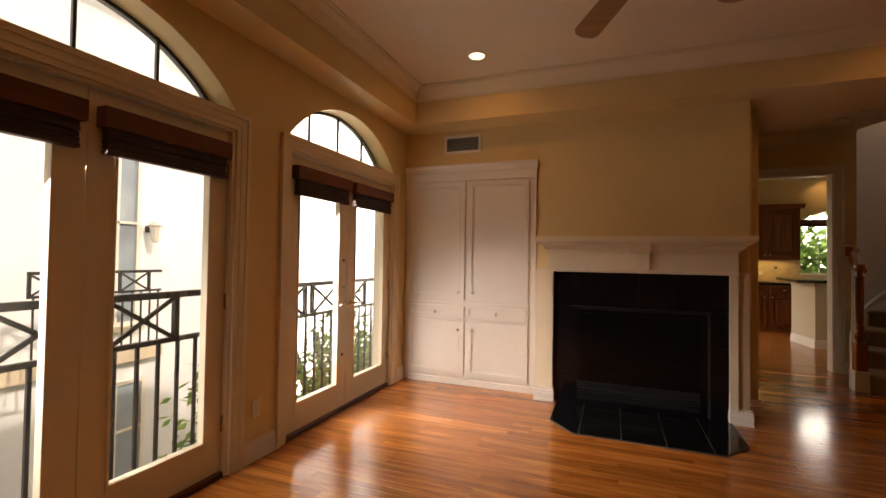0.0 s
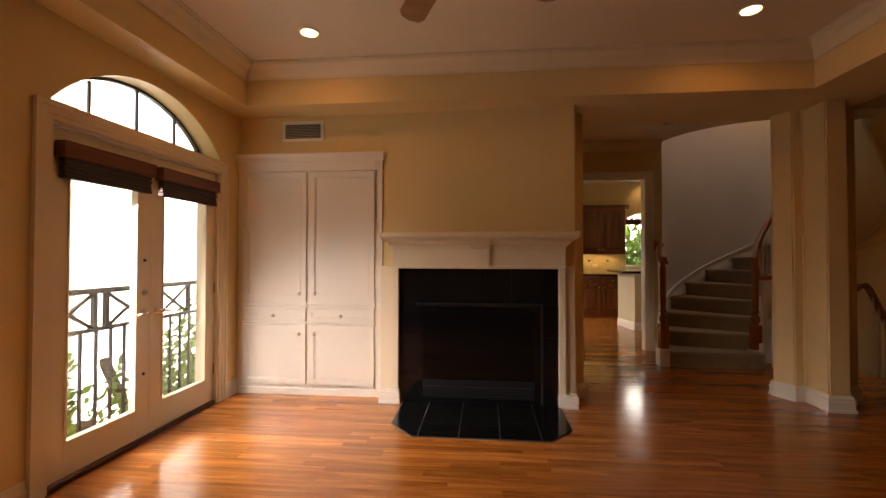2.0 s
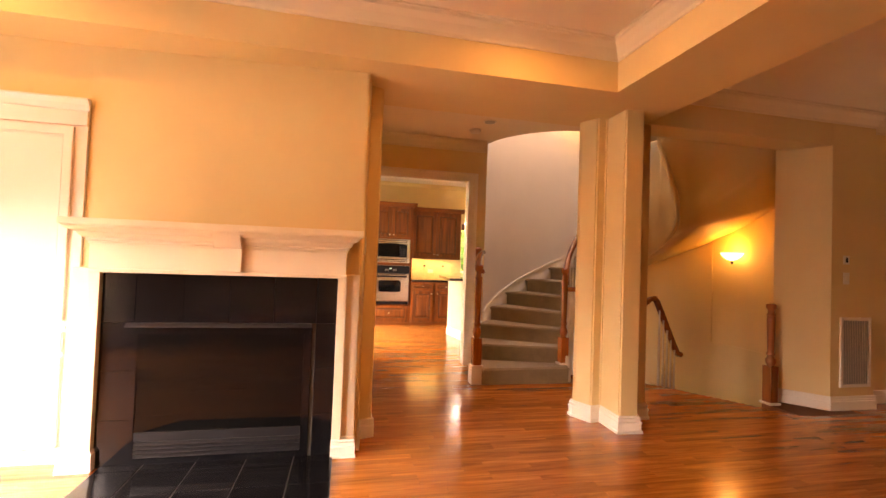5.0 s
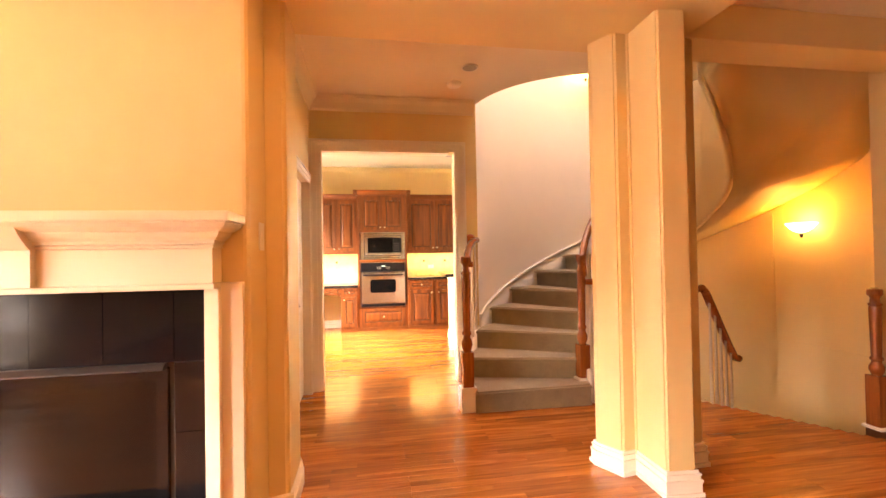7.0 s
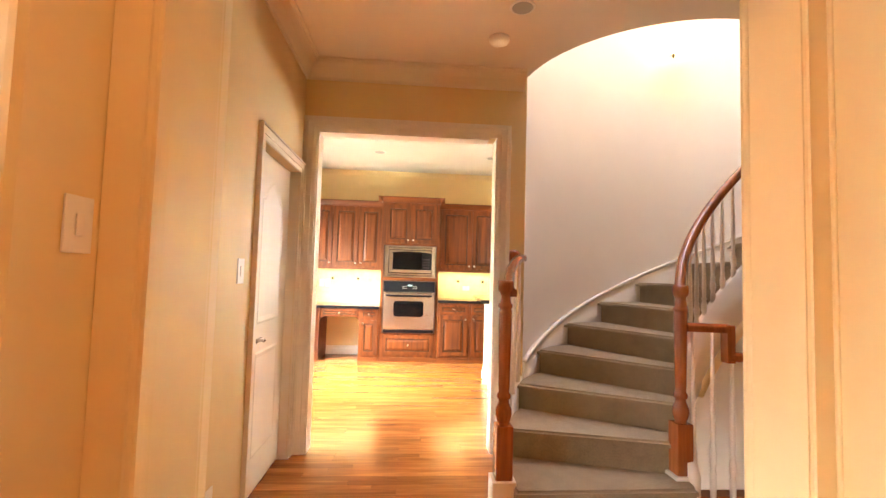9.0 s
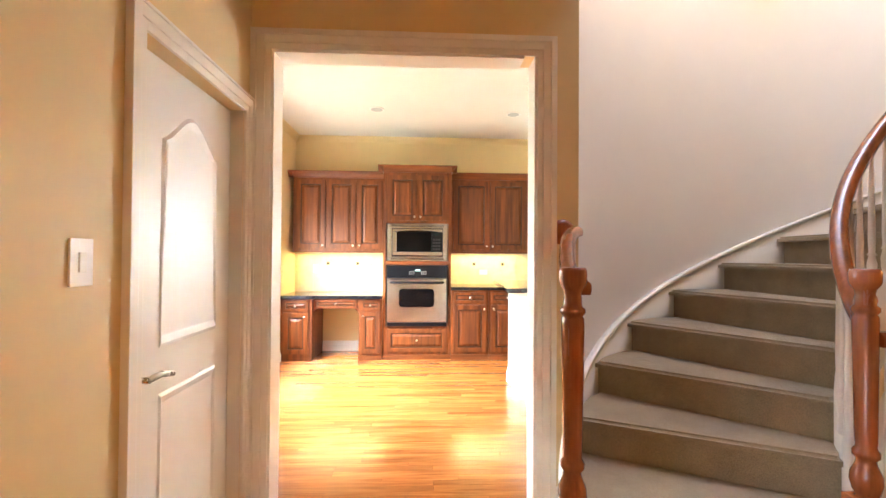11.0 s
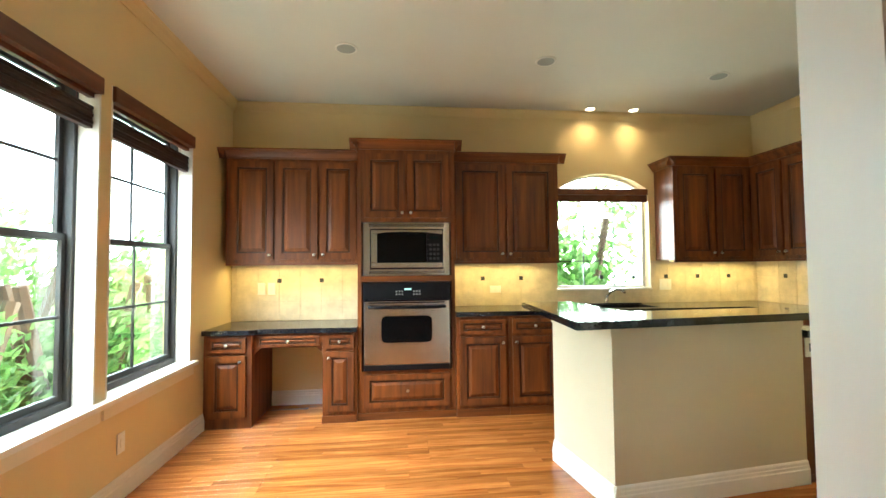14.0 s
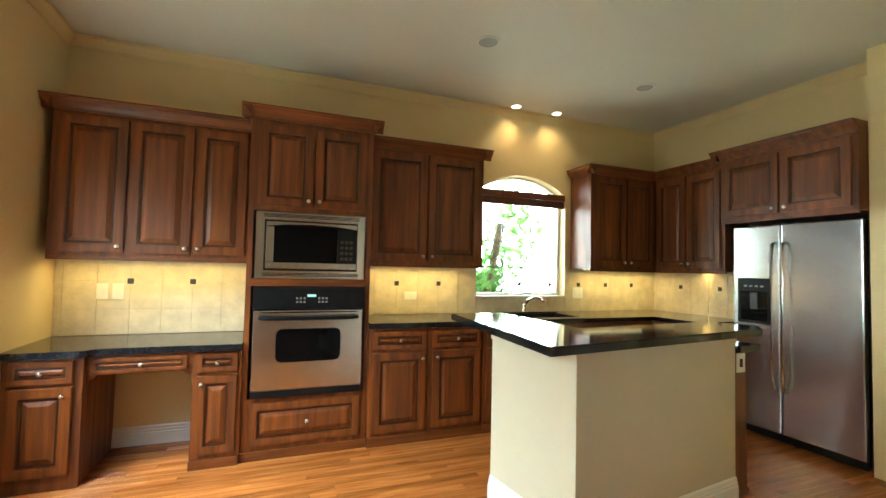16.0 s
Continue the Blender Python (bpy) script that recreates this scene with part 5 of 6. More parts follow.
def kpart(name, bm, material, parent, label="", smooth=False):
    if TURN[0] is not None:
        bmesh.ops.transform(bm, matrix=TURN[0], verts=bm.verts)
    return part(name, bm, material, parent, label, smooth)


def raised_panel(x0, x1, z0, z1, y, slope=0.035, lift=0.018):
    b = bmesh.new()
    a = [(x0, z0), (x1, z0), (x1, z1), (x0, z1)]
    s = slope
    c = [(x0 + s, z0 + s), (x1 - s, z0 + s), (x1 - s, z1 - s), (x0 + s, z1 - s)]
    rings = [[b.verts.new((p[0], yy, p[1])) for p in r] for r, yy in ((a, y - 0.002), ([(p[0], p[1]) for p in a], y - 0.004), (c, y - lift))]
    for p, q in zip(rings, rings[1:]):
        for i in range(4):
            b.faces.new((p[i], p[(i + 1) % 4], q[(i + 1) % 4], q[i]))
    b.faces.new(rings[-1]), b.faces.new(rings[0][::-1])
    return b


def cab_door(parent, x0, x1, z0, z1, y, name="door", knobs=(), wd=0.058):
    f = rect_frame(bmesh.new(), x0, x1, z0, z1, wd, y - 0.021, y - 0.001, 0.004)
    d = kpart(name, f, M["cab"], parent)
    kpart("bead", rect_frame(bmesh.new(), x0 + wd + 0.0005, x1 - wd - 0.0005, z0 + wd + 0.0005, z1 - wd - 0.0005, 0.013, y - 0.015, y - 0.002, 0.003), M["cabglaze"], d, "dark glazed bead")
    kpart("panel", raised_panel(x0 + wd + 0.008, x1 - wd - 0.008, z0 + wd + 0.010, z1 - wd - 0.010, y, min(0.035, (z1 - z0) * 0.12)), M["cab"], d)
    for kx, kz in knobs:
        k = lathe(bmesh.new(), [(0.006, 0), (0.006, -0.014), (0.014, -0.018), (0.014, -0.024), (0.008, -0.03)], (kx, y - 0.02, kz), "y", 12)
        kpart("knob", k, M["nickel"], d, "small round nickel knob", True)
    return d


CORN = [(0, 0), (0, -0.085), (0.012, -0.085), (0.016, -0.07), (0.03, -0.05), (0.05, -0.03), (0.056, -0.012), (0.066, -0.01), (0.066, 0)]


def upper_unit(x0, x1, z0, z1, yf, yb, doors, label, left=True, right=True, top=0.06):
    c = ((x0 + x1) / 2, yf, z0)
    base = TURN[0] @ Vector(c) if TURN[0] is not None else c
    u = thing("wall_cabinet", base, label, "cabinet", "upper cabinets")
    b = bmesh.new()
    box(b, x0, x1, yf, yb, z0, z1, 0.002)
    kpart("body", b, M["cab"], u)
    kpart("light_rail", bx(x0, x1, yf, yf + 0.018, z0 - 0.022, z0, bevel=0.003), M["cabh"], u)
    m = mould(bmesh.new(), (x0 - (0.066 if left else 0), yf, z1 + top), (x1 + (0.066 if right else 0), yf, z1 + top), (0, -1, 0), CORN)
    box(m, x0, x1, yf, yb, z1, z1 + top)
    for on, x, s in ((left, x0, -1), (right, x1, 1)):
        if on:
            mould(m, (x, yf - 0.06, z1 + top), (x, yb, z1 + top), (s, 0, 0), CORN)
    kpart("crown", m, M["cabh"], u)
    for d in doors:
        cab_door(u, d[0], d[1], z0 + 0.03, z1 - 0.05, yf, "door", [(d[2], z0 + 0.07)])
    return u


WOODY = "dark stained wooden wall cabinet with raised panel doors"
upper_unit(0.52, 1.698, 1.36, 2.33, 10.27, KY, [(0.56, 0.935, 0.905), (0.955, 1.325, 1.295), (1.345, 1.672, 1.375)], WOODY + " above the desk", True, False)
upper_unit(2.558, 3.60, 1.36, 2.33, 10.27, KY, [(2.60, 3.065, 3.035), (3.085, 3.56, 3.115)], WOODY + " beside the oven", False, True)
upper_unit(4.79, 5.945, 1.36, 2.33, 10.27, KY, [(4.83, 5.22, 5.19), (5.24, 5.60, 5.27)], WOODY + " near the window", True, False)
TURN[0] = Matrix.Translation((5.63, 9.5, 0)) @ Matrix.Rotation(radians(-90), 4, "Z") @ Matrix.Translation((-0, 0, 0))
# local x runs towards -y of the room: local x = 9.5 - y
upper_unit(-0.765, 0.0, 1.36, 2.33, 0, 0.318, [(-0.735, -0.395, -0.425), (-0.375, -0.035, -0.345)], WOODY + " in the corner", False, False)
upper_unit(0.005, 0.995, 1.80, 2.36, -0.06, 0.78, [(0.04, 0.49, 0.455), (0.51, 0.96, 0.545)], WOODY + " above the refrigerator", True, False, 0.065)
TURN[0] = None

tall = thing("oven_cabinet", (2.127, 10.05, 0), "tall stained wooden cabinet holding the oven and microwave", "cabinet")
TF = 10.05
for s in ((1.70, 1.7348), (2.5202, 2.555)):
    part("side_panel", bx(s[0], s[1], TF, KY, 0.0, 2.37, bevel=0.002), M["cab"], tall)
tb = bx(1.735, 2.52, TF, KY, 1.71, 2.37)
part("lower_box", bx(1.735, 2.52, TF, KY, 0.06, 0.415), M["cab"], tall)
part("shelf", bx(1.735, 2.52, TF, TF + 0.45, 1.185, 1.235), M["cabh"], tall)
part("back_panel", bx(1.735, 2.52, TF + 0.451, KY, 0.416, 1.709), M["cab"], tall)
part("body", tb, M["cab"], tall)
part("toe_base", bx(1.695, 2.562, TF - 0.012, KY, 0.0, 0.06, bevel=0.005), M["cabh"], tall)
m = mould(bmesh.new(), (1.634, TF, 2.435), (2.621, TF, 2.435), (0, -1, 0), CORN)
box(m, 1.70, 2.555, TF, KY, 2.37, 2.435)
mould(m, (1.70, TF - 0.06, 2.435), (1.70, KY, 2.435), (-1, 0, 0), CORN)
mould(m, (2.555, TF - 0.06, 2.435), (2.555, KY, 2.435), (1, 0, 0), CORN)
part("crown", m, M["cabh"], tall)
cab_door(tall, 1.755, 2.12, 1.745, 2.315, TF, "door", [(2.09, 1.79)])
cab_door(tall, 2.135, 2.50, 1.745, 2.315, TF, "door", [(2.165, 1.79)])
cab_door(tall, 1.755, 2.50, 0.10, 0.385, TF, "drawer", [(2.128, 0.245)], 0.05)

mw = thing("microwave", (2.13, TF, 1.24), "stainless steel built-in microwave with a trim kit", "microwave")
tk = rect_frame(bmesh.new(), 1.752, 2.505, 1.238, 1.703, 0.055, TF - 0.012, TF + 0.01, 0.003)
part("trim", tk, M["steel"], mw, "brushed steel trim frame")
for i in range(3):
    part("vent_slot", bx(1.80, 2.46, TF - 0.014, TF - 0.011, 1.668 + i * 0.009, 1.672 + i * 0.009), M["black"], mw)
    part("vent_slot", bx(1.80, 2.46, TF - 0.014, TF - 0.011, 1.255 + i * 0.009, 1.259 + i * 0.009), M["black"], mw)
body = part("body", bx(1.81, 2.45, TF - 0.006, TF + 0.40, 1.295, 1.645, bevel=0.004), M["black"], mw, "black microwave body")
dm = bmesh.new()
box(dm, 1.818, 2.442, TF - 0.03, TF - 0.008, 1.305, 1.350, 0.004)
prism(dm, [(1.818, 1.60), (1.818, 1.635), (2.442, 1.635), (2.442, 1.60), (2.30, 1.617), (2.13, 1.622), (1.96, 1.617)], "y", TF - 0.03, TF - 0.008)
box(dm, 1.818, 1.87, TF - 0.03, TF - 0.008, 1.35, 1.60, 0.004)
door_ob = part("door", dm, M["steel"], mw, "steel door frame with curved top")
part("window", bx(1.87, 2.30, TF - 0.026, TF - 0.010, 1.35, 1.605), M["fireglass"], door_ob, "dark window")
part("window_mesh", bx(1.925, 2.235, TF - 0.028, TF - 0.026, 1.39, 1.565), M["fireglass"], door_ob)
pn = part("control_panel", bx(2.305, 2.44, TF - 0.028, TF - 0.010, 1.35, 1.60), M["black"], mw, "black control panel")
part("clock", bx(2.33, 2.40, TF - 0.0295, TF - 0.028, 1.56, 1.58), M["screen"], pn, "dark clock display")
for i in range(4):
    for j in range(3):
        part("key", bx(2.325 + j * 0.033, 2.348 + j * 0.033, TF - 0.0292, TF - 0.028, 1.375 + i * 0.04, 1.397 + i * 0.04), M["bronze"], pn)
part("badge", lathe(bmesh.new(), [(0.011, 0), (0.011, -0.002)], (1.845, TF - 0.03, 1.328), "y", 14), M["nickel"], door_ob, "small round badge")

ov = thing("wall_oven", (2.13, TF, 0.42), "stainless steel wall oven with a black control panel", "oven")
part("body", bx(1.755, 2.50, TF - 0.004, TF + 0.44, 0.42, 1.182, bevel=0.003), M["black"], ov, "black oven body")
cp = prism(bmesh.new(), [(TF - 0.004, 1.182), (TF - 0.03, 1.175), (TF - 0.045, 1.03), (TF - 0.004, 1.025)], "x", 1.75, 2.505)
cp_ob = part("control_panel", cp, M["black"], ov, "sloped glossy black control panel")
for i, x in enumerate((2.03, 2.055, 2.08, 2.18, 2.205, 2.23)):
    part("key", bx(x, x + 0.014, TF - 0.0445, TF - 0.036, 1.095, 1.108), M["lamp_off"], cp_ob)
    part("key", bx(x, x + 0.014, TF - 0.0455, TF - 0.038, 1.070, 1.082), M["lamp_off"], cp_ob)
part("display", bx(2.105, 2.165, TF - 0.043, TF - 0.034, 1.112, 1.128), M["digit"], cp_ob, "lit clock digits")
od = part("door", bx(1.757, 2.498, TF - 0.04, TF - 0.005, 0.475, 1.018, bevel=0.006), M["steel"], ov, "brushed steel oven door")
corners = []
for cx, cz, a0 in ((2.30, 0.845, 0), (1.95, 0.845, 90), (1.95, 0.705, 180), (2.30, 0.705, 270)):
    corners += [(cx + 0.045 * math.cos(radians(a0 + 15 * k)), cz + 0.045 * math.sin(radians(a0 + 15 * k))) for k in range(7)]
wb = prism(bmesh.new(), corners, "y", TF - 0.0425, TF - 0.039)
part("window", wb, M["fireglass"], od, "dark oven window with rounded corners")
hb = sweep(bmesh.new(), [(1.80, TF - 0.045, 0.972), (1.80, TF - 0.08, 0.97), (1.86, TF - 0.09, 0.966), (2.39, TF - 0.09, 0.966), (2.455, TF - 0.08, 0.97), (2.455, TF - 0.045, 0.972)], round_section(0.013))
part("handle", hb, M["black"], od, "black bar handle", True)
part("vent_strip", bx(1.80, 2.455, TF - 0.0415, TF - 0.039, 1.0, 1.008), M["black"], od)
part("toe_trim", bx(1.757, 2.498, TF - 0.035, TF - 0.004, 0.422, 0.468, bevel=0.004), M["black"], ov, "black lower trim")


def base_unit(x0, x1, yf, yb, drawer=True, label="stained wooden base cabinet with a drawer and raised panel door", two=False, knob_right=True, zt=0.872):
    c = ((x0 + x1) / 2, yf, 0)
    u = thing("base_cabinet", TURN[0] @ Vector(c) if TURN[0] is not None else c, label, "cabinet", "base cabinets")
    kpart("body", bx(x0 + 0.001, x1 - 0.001, yf, yb, 0.07, zt, bevel=0.002), M["cab"], u)
    kpart("toe_base", bx(x0 + 0.001, x1 - 0.001, yf - 0.008, yb, 0, 0.07, bevel=0.003), M["cabh"], u)
    g = 0.03
    if drawer:
        cab_door(u, x0 + g, x1 - g, 0.715, 0.845, yf, "drawer", [((x0 + x1) / 2, 0.78)], 0.032)
    zt2 = 0.69 if drawer else zt - 0.03
    if two:
        mid = (x0 + x1) / 2
        cab_door(u, x0 + g, mid - 0.006, 0.10, zt2, yf, "door", [(mid - 0.04, zt2 - 0.05)])
        cab_door(u, mid + 0.006, x1 - g, 0.10, zt2, yf, "door", [(mid + 0.04, zt2 - 0.05)])
    else:
        kx = x1 - g - 0.03 if knob_right else x0 + g + 0.03
        cab_door(u, x0 + g, x1 - g, 0.10, zt2, yf, "door", [(kx, zt2 - 0.05)])
    return u


BF = 10.02
base_unit(2.557, 3.03, BF, KY, True)
base_unit(3.03, 3.50, BF, KY, True, knob_right=False)
base_unit(3.50, 3.80, BF, KY, True)
base_unit(3.80, 4.62, BF, KY, False, "stained wooden sink base cabinet with two doors", True)
base_unit(4.62, 5.33, BF, KY, True)
TURN[0] = Matrix.Translation((5.36, 9.5, 0)) @ Matrix.Rotation(radians(-90), 4, "Z")
base_unit(-0.52, -0.005, 0, 0.585, True)
TURN[0] = None

ct = bmesh.new()
for s in ((2.557, 3.93, 9.985, KY), (4.52, KE, 9.985, KY), (3.93, 4.52, 9.985, 10.10), (3.93, 4.52, 10.47, KY), (5.325, KE, 9.503, 9.985)):
    box(ct, *s, 0.874, 0.914)
solo("countertop", ct, M["granite"], "polished black granite worktop with a sink cut-out", "countertop")
snk = thing("sink", (4.22, 10.28, 0.9), "dark undermount kitchen sink set in the worktop", "sink")
sk = bmesh.new()
for s in ((3.925, 3.94, 10.095, 10.475, 0.70, 0.912), (4.51, 4.525, 10.095, 10.475, 0.70, 0.912), (3.94, 4.51, 10.095, 10.11, 0.70, 0.912), (3.94, 4.51, 10.46, 10.475, 0.70, 0.912), (3.925, 4.525, 10.095, 10.475, 0.685, 0.70)):
    box(sk, *s)
part("basin", sk, M["black"], snk)
part("rim", bx(3.90, 4.55, 10.476, 10.50, 0.9145, 0.925, bevel=0.004), M["black"], snk)
fc = thing("faucet", (4.22, 10.52, 0.914), "chrome single lever kitchen faucet", "faucet")
fb = lathe(bmesh.new(), [(0.03, 0.9145), (0.028, 0.93), (0.02, 0.94), (0.02, 0.99), (0.022, 1.0), (0.012, 1.01)], (4.20, 10.53, 0), "z", 16)
part("body", fb, M["chrome"], fc, "", True)
part("spout", sweep(bmesh.new(), [(4.20, 10.53, 0.985), (4.215, 10.47, 1.045), (4.24, 10.40, 1.075), (4.265, 10.33, 1.065), (4.275, 10.30, 1.04)], round_section(0.013)), M["chrome"], fc, "curved chrome spout", True)
part("lever", sweep(bmesh.new(), [(4.20, 10.53, 1.005), (4.25, 10.54, 1.04), (4.30, 10.55, 1.055)], round_section(0.007)), M["chrome"], fc, "chrome lever", True)

# desk
dk = thing("kitchen_desk", (1.08, BF, 0), "built-in stained wooden kitchen desk with a knee space", "desk")
part("left_pedestal", bx(KX + 0.004, 0.845, BF - 0.04, KY, 0.0, 0.762, bevel=0.003), M["cab"], dk)
cab_door(dk, 0.50, 0.80, 0.615, 0.745, BF - 0.04, "drawer", [(0.65, 0.68)], 0.032)
cab_door(dk, 0.50, 0.80, 0.09, 0.595, BF - 0.04, "door", [(0.76, 0.545)])
part("right_pedestal", bx(1.41, 1.699, BF, KY, 0.0, 0.762, bevel=0.003), M["cab"], dk)
part("toe_base", bx(1.405, 1.697, BF - 0.01, KY, 0.0, 0.06, bevel=0.004), M["cabh"], dk)
cab_door(dk, 1.435, 1.675, 0.625, 0.745, BF, "drawer", [(1.555, 0.685)], 0.032)
cab_door(dk, 1.435, 1.675, 0.095, 0.60, BF, "door", [(1.465, 0.55)], 0.052)
part("pencil_rail", bx(0.845, 1.41, BF + 0.002, BF + 0.02, 0.64, 0.762), M["cabh"], dk)
cab_door(dk, 0.875, 1.38, 0.652, 0.742, BF, "drawer", [(1.13, 0.697)], 0.022)
for x0, s in ((0.847, 1), (1.408, -1)):
    part("bracket", prism(bmesh.new(), [(x0, 0.64), (x0 + s * 0.05, 0.64), (x0 + s * 0.04, 0.625), (x0 + s * 0.012, 0.605), (x0, 0.57)], "y", BF + 0.003, BF + 0.02), M["cab"], dk)
dt = bmesh.new()
prism(dt, [(KX + 0.002, KY), (KX + 0.002, 9.935), (0.83, 9.935), (0.86, 9.945), (0.89, 9.975), (0.92, 9.99), (1.40, 9.99), (1.44, 9.975), (1.698, 9.975), (1.698, KY)], "z", 0.764, 0.804)
solo("desk_top", dt, M["granite"], "polished black granite top on the kitchen desk", "countertop")


# backsplash of travertine tiles
def splash(x0, x1, z0, z1, name):
    bed_o = solo(name, bx(x0, x1, KY - 0.004, KY - 0.0005, z0, z1), M["tilegrout"], "tumbled cream travertine tile backsplash with dark accents", kind="structure")
    gx = [x0] + [0.909 + 0.2 * i for i in range(-3, 30) if x0 + 0.02 < 0.909 + 0.2 * i < x1 - 0.02] + [x1]
    gz = [z0] + [z for z in (0.99, 1.19) if z0 < z < z1] + [z1]
    for a, b in zip(gx, gx[1:]):
        for c, d in zip(gz, gz[1:]):
            tile_piece("tile", a, b, KY - 0.010, KY - 0.003, c, d, M["tile"], bed_o, 0.0012)
    for i in range(-1, 14):
        x = 0.909 + 0.4 * i
        if x > 4.0:
            x = 4.89 + 0.36 * (i - 10)
        if x0 + 0.05 < x < x1 - 0.05:
            tile_piece("accent_tile", x - 0.02, x + 0.02, KY - 0.0125, KY - 0.004, 1.17, 1.21, M["bronze"], bed_o, 0.0)


splash(KX + 0.003, 1.698, 0.806, 1.358, "backsplash_desk")
splash(2.557, 3.695, 0.916, 1.358, "backsplash_oven")
splash(4.725, KE - 0.002, 0.916, 1.358, "backsplash_sink")
splash(3.696, 4.724, 0.916, 1.057, "backsplash_window")
be = solo("backsplash_side", bx(KE - 0.004, KE - 0.0005, 9.505, KY - 0.012, 0.916, 1.358), M["tilegrout"], "tumbled cream travertine tile backsplash on the side wall", kind="structure")
gy = [9.505, 9.7, 9.9, 10.1, 10.3, KY - 0.012]
for a, b in zip(gy, gy[1:]):
    for c, d in ((0.916, 0.99), (0.99, 1.19), (1.19, 1.358)):
        part("tile", bx(KE - 0.010, KE - 0.003, a + 0.002, b - 0.002, c + 0.002, d - 0.002), M["tile"], be)
for y in (9.78, 10.22):
    part("accent_tile", bx(KE - 0.0125, KE - 0.004, y - 0.02, y + 0.02, 1.17, 1.21), M["bronze"], be)
for x in (0.743, 0.837):
    wall_plate(x, KY - 0.0101, 1.115, "y", -1, 0.072, 0.115, "cream switch plate on the desk backsplash", "light switch", 1)
wall_plate(4.88, KY - 0.0101, 1.105, "y", -1, 0.13, 0.115, "cream double outlet plate by the sink", "outlet", 2)
wall_plate(3.04, KY - 0.0101, 1.08, "y", -1, 0.115, 0.07, "cream outlet plate beside the oven", "outlet", 1)
for x0, x1 in ((0.56, 1.66), (2.62, 3.5), (4.85, 5.6)):
    solo("under_cabinet_lamp", bx(x0, x1, 10.415, 10.455, 1.346, 1.3595, bevel=0.003), M["strip"], "slim lit strip lamp under the wall cabinet", "strip light", group="strip lamps")

# island with raised bar
isl = thing("kitchen_island", (3.7, 8.8, 0), "cream painted island half wall with a wooden cabinet end", "kitchen island")
IW = [(3.19, 8.44), (4.485, 8.607), (4.465, 8.77), (3.37, 8.63), (3.305, 9.12), (3.10, 9.10)]
part("half_wall", prism(bmesh.new(), IW, "z", 0.0, 0.985), M["island"], isl, "cream painted half wall")
part("cap_trim", prism(bmesh.new(), [(3.18, 8.43), (4.487, 8.598), (4.485, 8.63), (3.205, 8.462), (3.12, 9.10), (3.09, 9.10)], "z", 0.925, 0.985), M["island"], isl)
fdir = (Vector((4.485, 8.607, 0)) - Vector((3.19, 8.44, 0))).normalized()
fn = Vector((fdir.y, -fdir.x, 0))
bb = mould(bmesh.new(), (3.172, 8.4377, 0), (4.485, 8.607, 0), fn, BASE)
mould(bb, (3.1925, 8.422, 0), (3.10, 9.10, 0), (-0.991, -0.135, 0), BASE)
part("base_trim", bb, M["white"], isl, "white moulded base trim")
part("cabinet_end", prism(bmesh.new(), [(4.488, 8.615), (4.62, 8.632), (4.56, 9.12), (3.33, 9.12), (3.39, 8.66), (4.468, 8.80)], "z", 0.04, 0.865), M["cab"], isl, "dark stained wooden cabinet end")
part("cabinet_foot", prism(bmesh.new(), [(4.488, 8.605), (4.63, 8.624), (4.57, 9.125), (4.40, 9.125)], "z", 0.0, 0.04), M["cabh"], isl)
solo("island_worktop", prism(bmesh.new(), [(4.49, 8.575), (4.70, 8.60), (4.64, 9.16), (3.31, 9.16), (3.375, 8.64), (4.47, 8.78)], "z", 0.868, 0.908), M["granite"], "black granite lower worktop of the island", "countertop")
BAR = [(2.915, 8.255), (4.50, 8.455), (4.64, 8.56), (4.50, 8.80), (3.42, 8.70), (3.40, 9.53), (3.01, 9.53)]
bt = prism(bmesh.new(), BAR, "z", 0.988, 1.030)
bmesh.ops.bevel(bt, geom=[e for e in bt.edges if abs(e.verts[0].co.z - e.verts[1].co.z) < 1e-4], offset=0.006, segments=2, affect="EDGES")
solo("bar_top", bt, M["granite"], "polished black granite raised bar top", "countertop")
wall_plate(4.548, 8.6195, 0.80, "y", -1, 0.075, 0.115, "white outlet plate on the island end", "outlet", 1, True)

